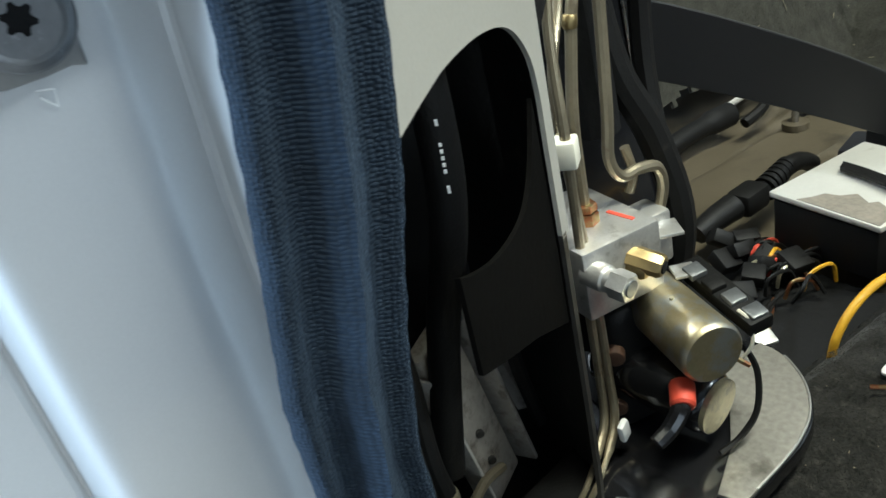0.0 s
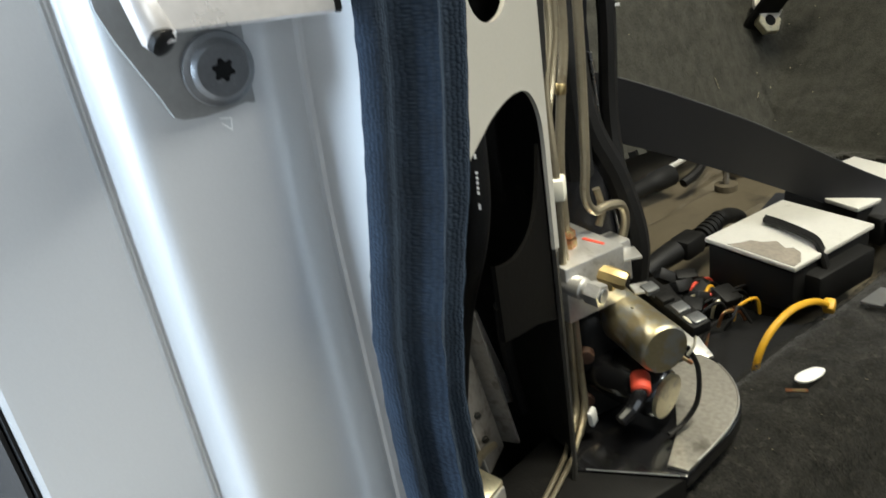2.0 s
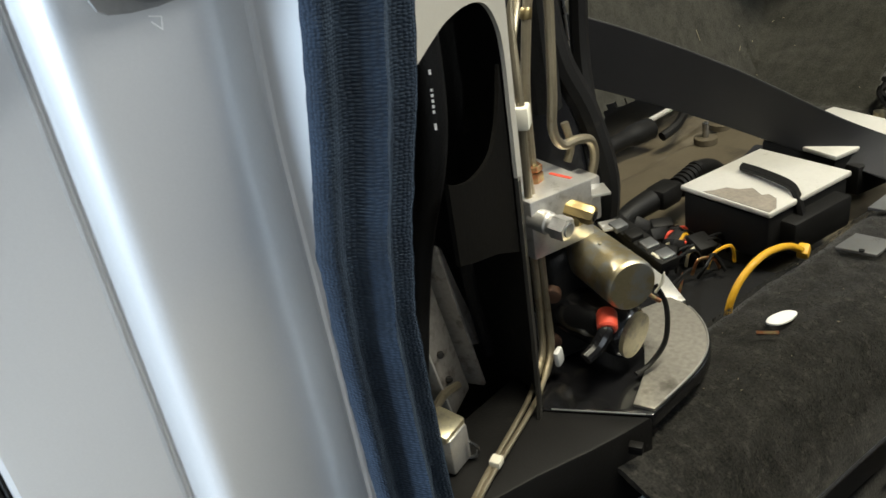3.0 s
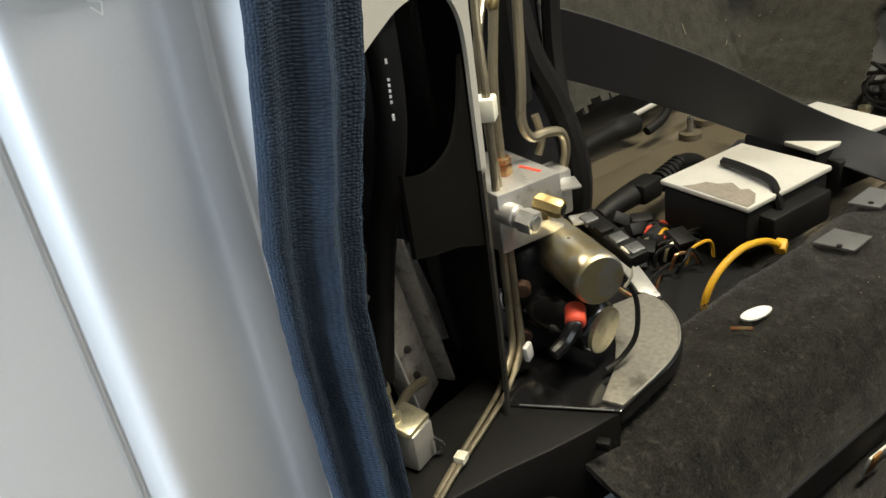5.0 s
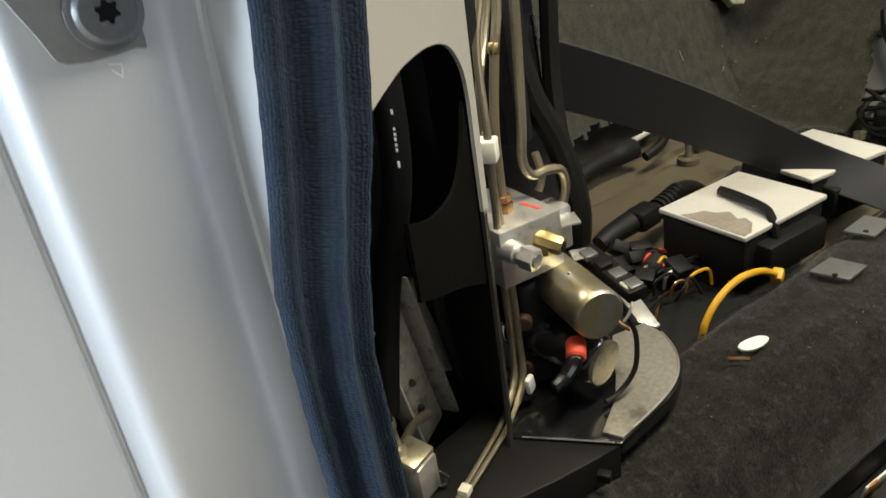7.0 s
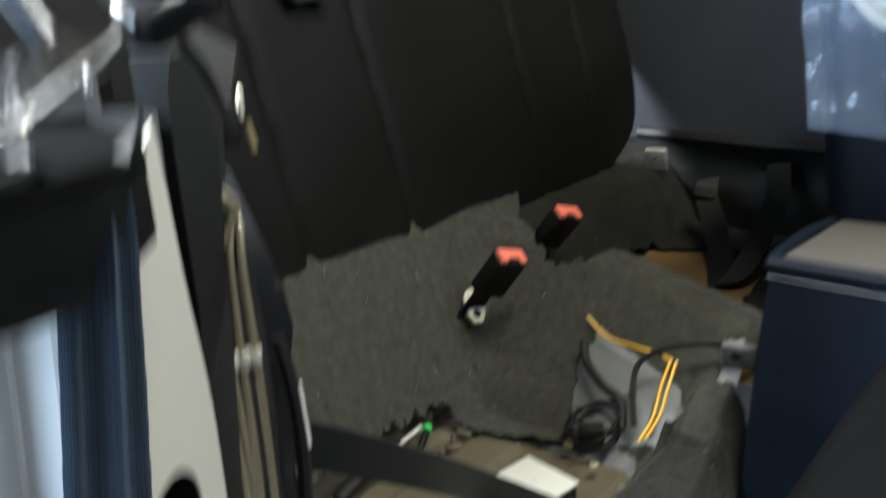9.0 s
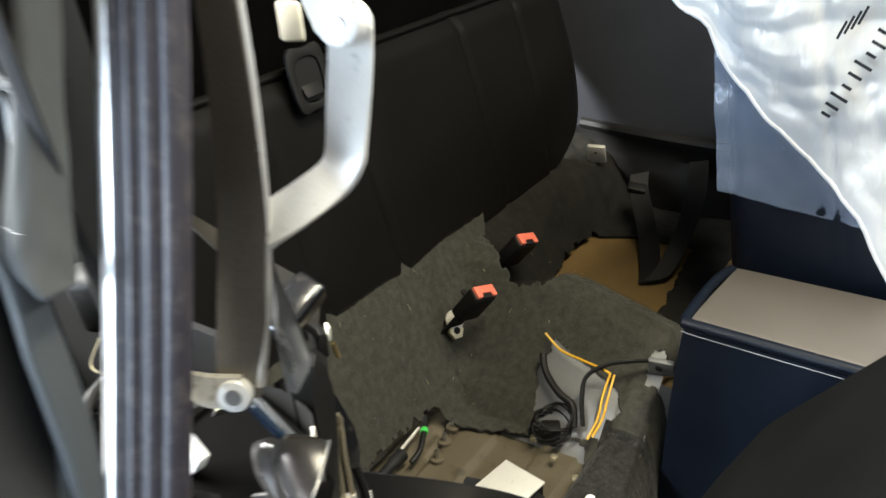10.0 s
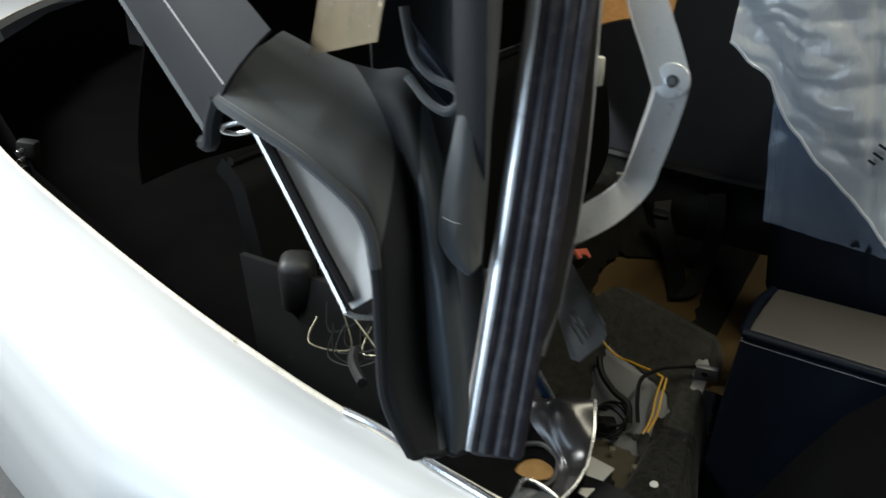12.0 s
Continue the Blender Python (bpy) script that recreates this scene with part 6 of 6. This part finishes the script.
# tail strip is cloth too, given the darker shaded colour
part("tail_strip", sheet(lambda u, v: V((-0.205, -0.114, 1.262)).lerp(V((-0.40, -0.03, 1.345)), u) + (V((0.045, 0.03, 0.085)) * v) + V((0, -0.012, 0.004)) * math.sin(math.pi * v), 24, 12, 0.003), LINING_SHADE, top, "turned back cloth strip in a shaded cloth colour", 70)
part("tail_hem", tube([V((-0.205, -0.114, 1.262)).lerp(V((-0.40, -0.03, 1.345)), k / 10) for k in range(11)], 0.0045, 8, 1), CLOTH, top)
part("tail_end", tube([(-0.192, -0.117, 1.295), (-0.198, -0.119, 1.278), (-0.206, -0.116, 1.258), (-0.222, -0.108, 1.252)], 0.007, 8), LINING_SHADE, top)
part("stitch_line", tube([V((-0.205, -0.114, 1.262)).lerp(V((-0.40, -0.03, 1.345)), k / 10) + V((0.018, 0.0, 0.046)) for k in range(11)], 0.0007, 5, 1), THREAD, top)
part("inner_cloth", sheet(lambda u, v: V((-0.16 + 0.15 * u, 0.03 + 0.05 * math.sin(5 * u) + 0.03 * v, 1.46 - 0.40 * v + 0.05 * math.sin(4 * u + 1))), 24, 24, 0.003), LINING_SHADE, top, "dark folded lining", 70)
part("fold_roll", tube([(-0.102, 0.012, 1.36), (-0.098, 0.011, 1.345), (-0.090, 0.010, 1.322), (-0.073, 0.008, 1.307), (-0.050, 0.006, 1.301), (-0.042, 0.005, 1.294), (-0.046, 0.003, 1.285), (-0.056, 0.002, 1.281), (-0.074, 0.003, 1.288), (-0.096, 0.010, 1.302)], 0.0042, 8), CLOTH, top, "folded cloth loop")
part("fold_pocket", sheet(lambda u, v: V((-0.100 + 0.055 * u, 0.022 + 0.012 * math.sin(math.pi * v), 1.352 - 0.062 * u - 0.045 * v + 0.02 * u * v)), 12, 10, 0.003), BLUE, top, "dark pocket of the fold", 70)
part("rear_window", sheet(lambda u, v: V((-0.17 + 0.07 * u, -0.03 + 0.04 * v, 1.318 + 0.12 * v + 0.02 * u)), 6, 6, 0.001), WINDOW, top, "yellowed flexible rear window")

# unseen continuation of the top, added to keep rear light off the cabin
BLOCKER_LINE = curve_pts([(-0.66, 0.0, 1.06), (-0.63, 0.0, 1.22), (-0.55, 0.0, 1.42), (-0.40, 0.0, 1.62), (-0.20, 0.0, 1.74)], 6)


def light_blocker(u, v):
    k = v * (len(BLOCKER_LINE) - 1)
    i = min(int(k), len(BLOCKER_LINE) - 2)
    p = BLOCKER_LINE[i].lerp(BLOCKER_LINE[i + 1], k - i)
    return V((p.x + 0.01 * fuzz(u * 6, v * 5, 2), 0.16 + 1.70 * u, p.z + 0.06 * math.sin(math.pi * u) * v - 0.03 + 0.008 * fuzz(u * 9, v * 6)))


part("light_blocker", sheet(light_blocker, 40, 30, 0.004), SHADE_BLACK, top, "unseen sheet over the rear seat, added to block light", 70)
panel = thing("white_panel", "white painted panel edge with a bright wire frame", "panel")
wp = [V((-0.222, -0.034, 1.240)), V((-0.112, -0.053, 1.102)), V((-0.080, -0.024, 1.126)), V((-0.078, 0.020, 1.185)), V((-0.155, 0.048, 1.272))]
bmw = bmesh.new()
bmw.faces.new([bmw.verts.new(p) for p in wp])
bmesh.ops.solidify(bmw, geom=bmw.faces[:], thickness=0.004)
part("panel_skin", bmw, WHITE, panel)
part("wire_frame", tube([(-0.240, -0.034, 1.262), (-0.230, -0.036, 1.246), (-0.175, -0.045, 1.176), (-0.122, -0.055, 1.108), (-0.114, -0.056, 1.099), (-0.100, -0.052, 1.097), (-0.07, -0.035, 1.100)], 0.0030, 8), STEEL, panel, "bright wire frame")
part("dark_groove", tube([(-0.214, -0.036, 1.236), (-0.16, -0.0455, 1.168), (-0.112, -0.0535, 1.110)], 0.0042, 6), BLACK_MATT, panel)
part("wire_eye", tube([(-0.222, -0.040, 1.252), (-0.236, -0.046, 1.253), (-0.252, -0.050, 1.248), (-0.257, -0.048, 1.242), (-0.246, -0.042, 1.240), (-0.228, -0.037, 1.246)], 0.0022, 8), STEEL, panel)

loom = thing("well_wiring", "loose black and yellowish wires in the top well", "wires")
for k in range(9):
    r = random.random
    x, y, z = -0.33 + 0.10 * r(), 0.12 + 0.05 * r(), 0.92 + 0.03 * r()
    part("wire", tube([(x, y, z), (x + 0.03 * r(), y - 0.02, z - 0.03), (x + 0.06, y - 0.03 * r(), z - 0.04 * r()), (x + 0.10 * r() + 0.04, y - 0.02 * r(), z + 0.03 * r()), (x + 0.15, y - 0.04, z - 0.01)], 0.0011, 6), (BLACK_MATT, BLACK_MATT, GOLD_PALE, BLACK_MATT)[k % 4], loom)
motor_box = thing("well_motor", "dirty grey actuator in the top well", "actuator")
part("body", block((0.05, 0.05, 0.09), pose(-0.40, 0.20, 0.93, 10, 0, 30), 0.015, 3), BLACK_DUSTY, motor_box)
part("arm", tube([(-0.22, 0.09, 0.94), (-0.2, 0.06, 0.945), (-0.165, 0.03, 0.95)], 0.006, 8), BLACK_DUSTY, motor_box)

# ---- carpet pile ----
def pile(name, label, count, area, height, keep, material, seed):
    """Short felt fibres lying on a carpet, one thin triangle each."""
    rng = random.Random(seed)
    verts, faces = [], []
    while len(faces) < count:
        x, y = rng.uniform(area[0], area[1]), rng.uniform(area[2], area[3])
        if not keep(x, y):
            continue
        p, a, s = height(x, y), rng.uniform(0, 6.283), rng.uniform(0.0012, 0.0034)
        q = height(x + s * math.cos(a), y + s * math.sin(a)) + V((0, 0, rng.uniform(0.0003, 0.0013)))
        side = V((-math.sin(a), math.cos(a), 0)) * rng.uniform(0.00012, 0.00028)
        n = len(verts)
        verts += [p + side, p - side, q]
        faces.append((n, n + 1, n + 2))
    me = bpy.data.meshes.new(name)
    me.from_pydata(verts, [], faces)
    me.materials.append(material)
    return tagged(new(name, me), label, "carpet pile", "", "stuff")


def rear_open(x, y):
    return rear_keep((x + 0.47) / 0.58, (y - 0.2) / 1.1)


pile("rear_carpet_pile", "short grey felt fibres of the rear carpet", 70000, (-0.46, 0.0, 0.22, 1.2), lambda x, y: carpet_at(x, y) + V((0, 0, 0.0045)), rear_open, PILE_GREY, 3)
pile("crossmember_pile", "short charcoal fibres of the crossmember carpet", 50000, (-0.015, 0.1, 0.19, 0.88), lambda x, y: carpet_at(x, y, 0.002) + V((0, 0, 0.0045)), lambda x, y: True, PILE_DARK, 4)
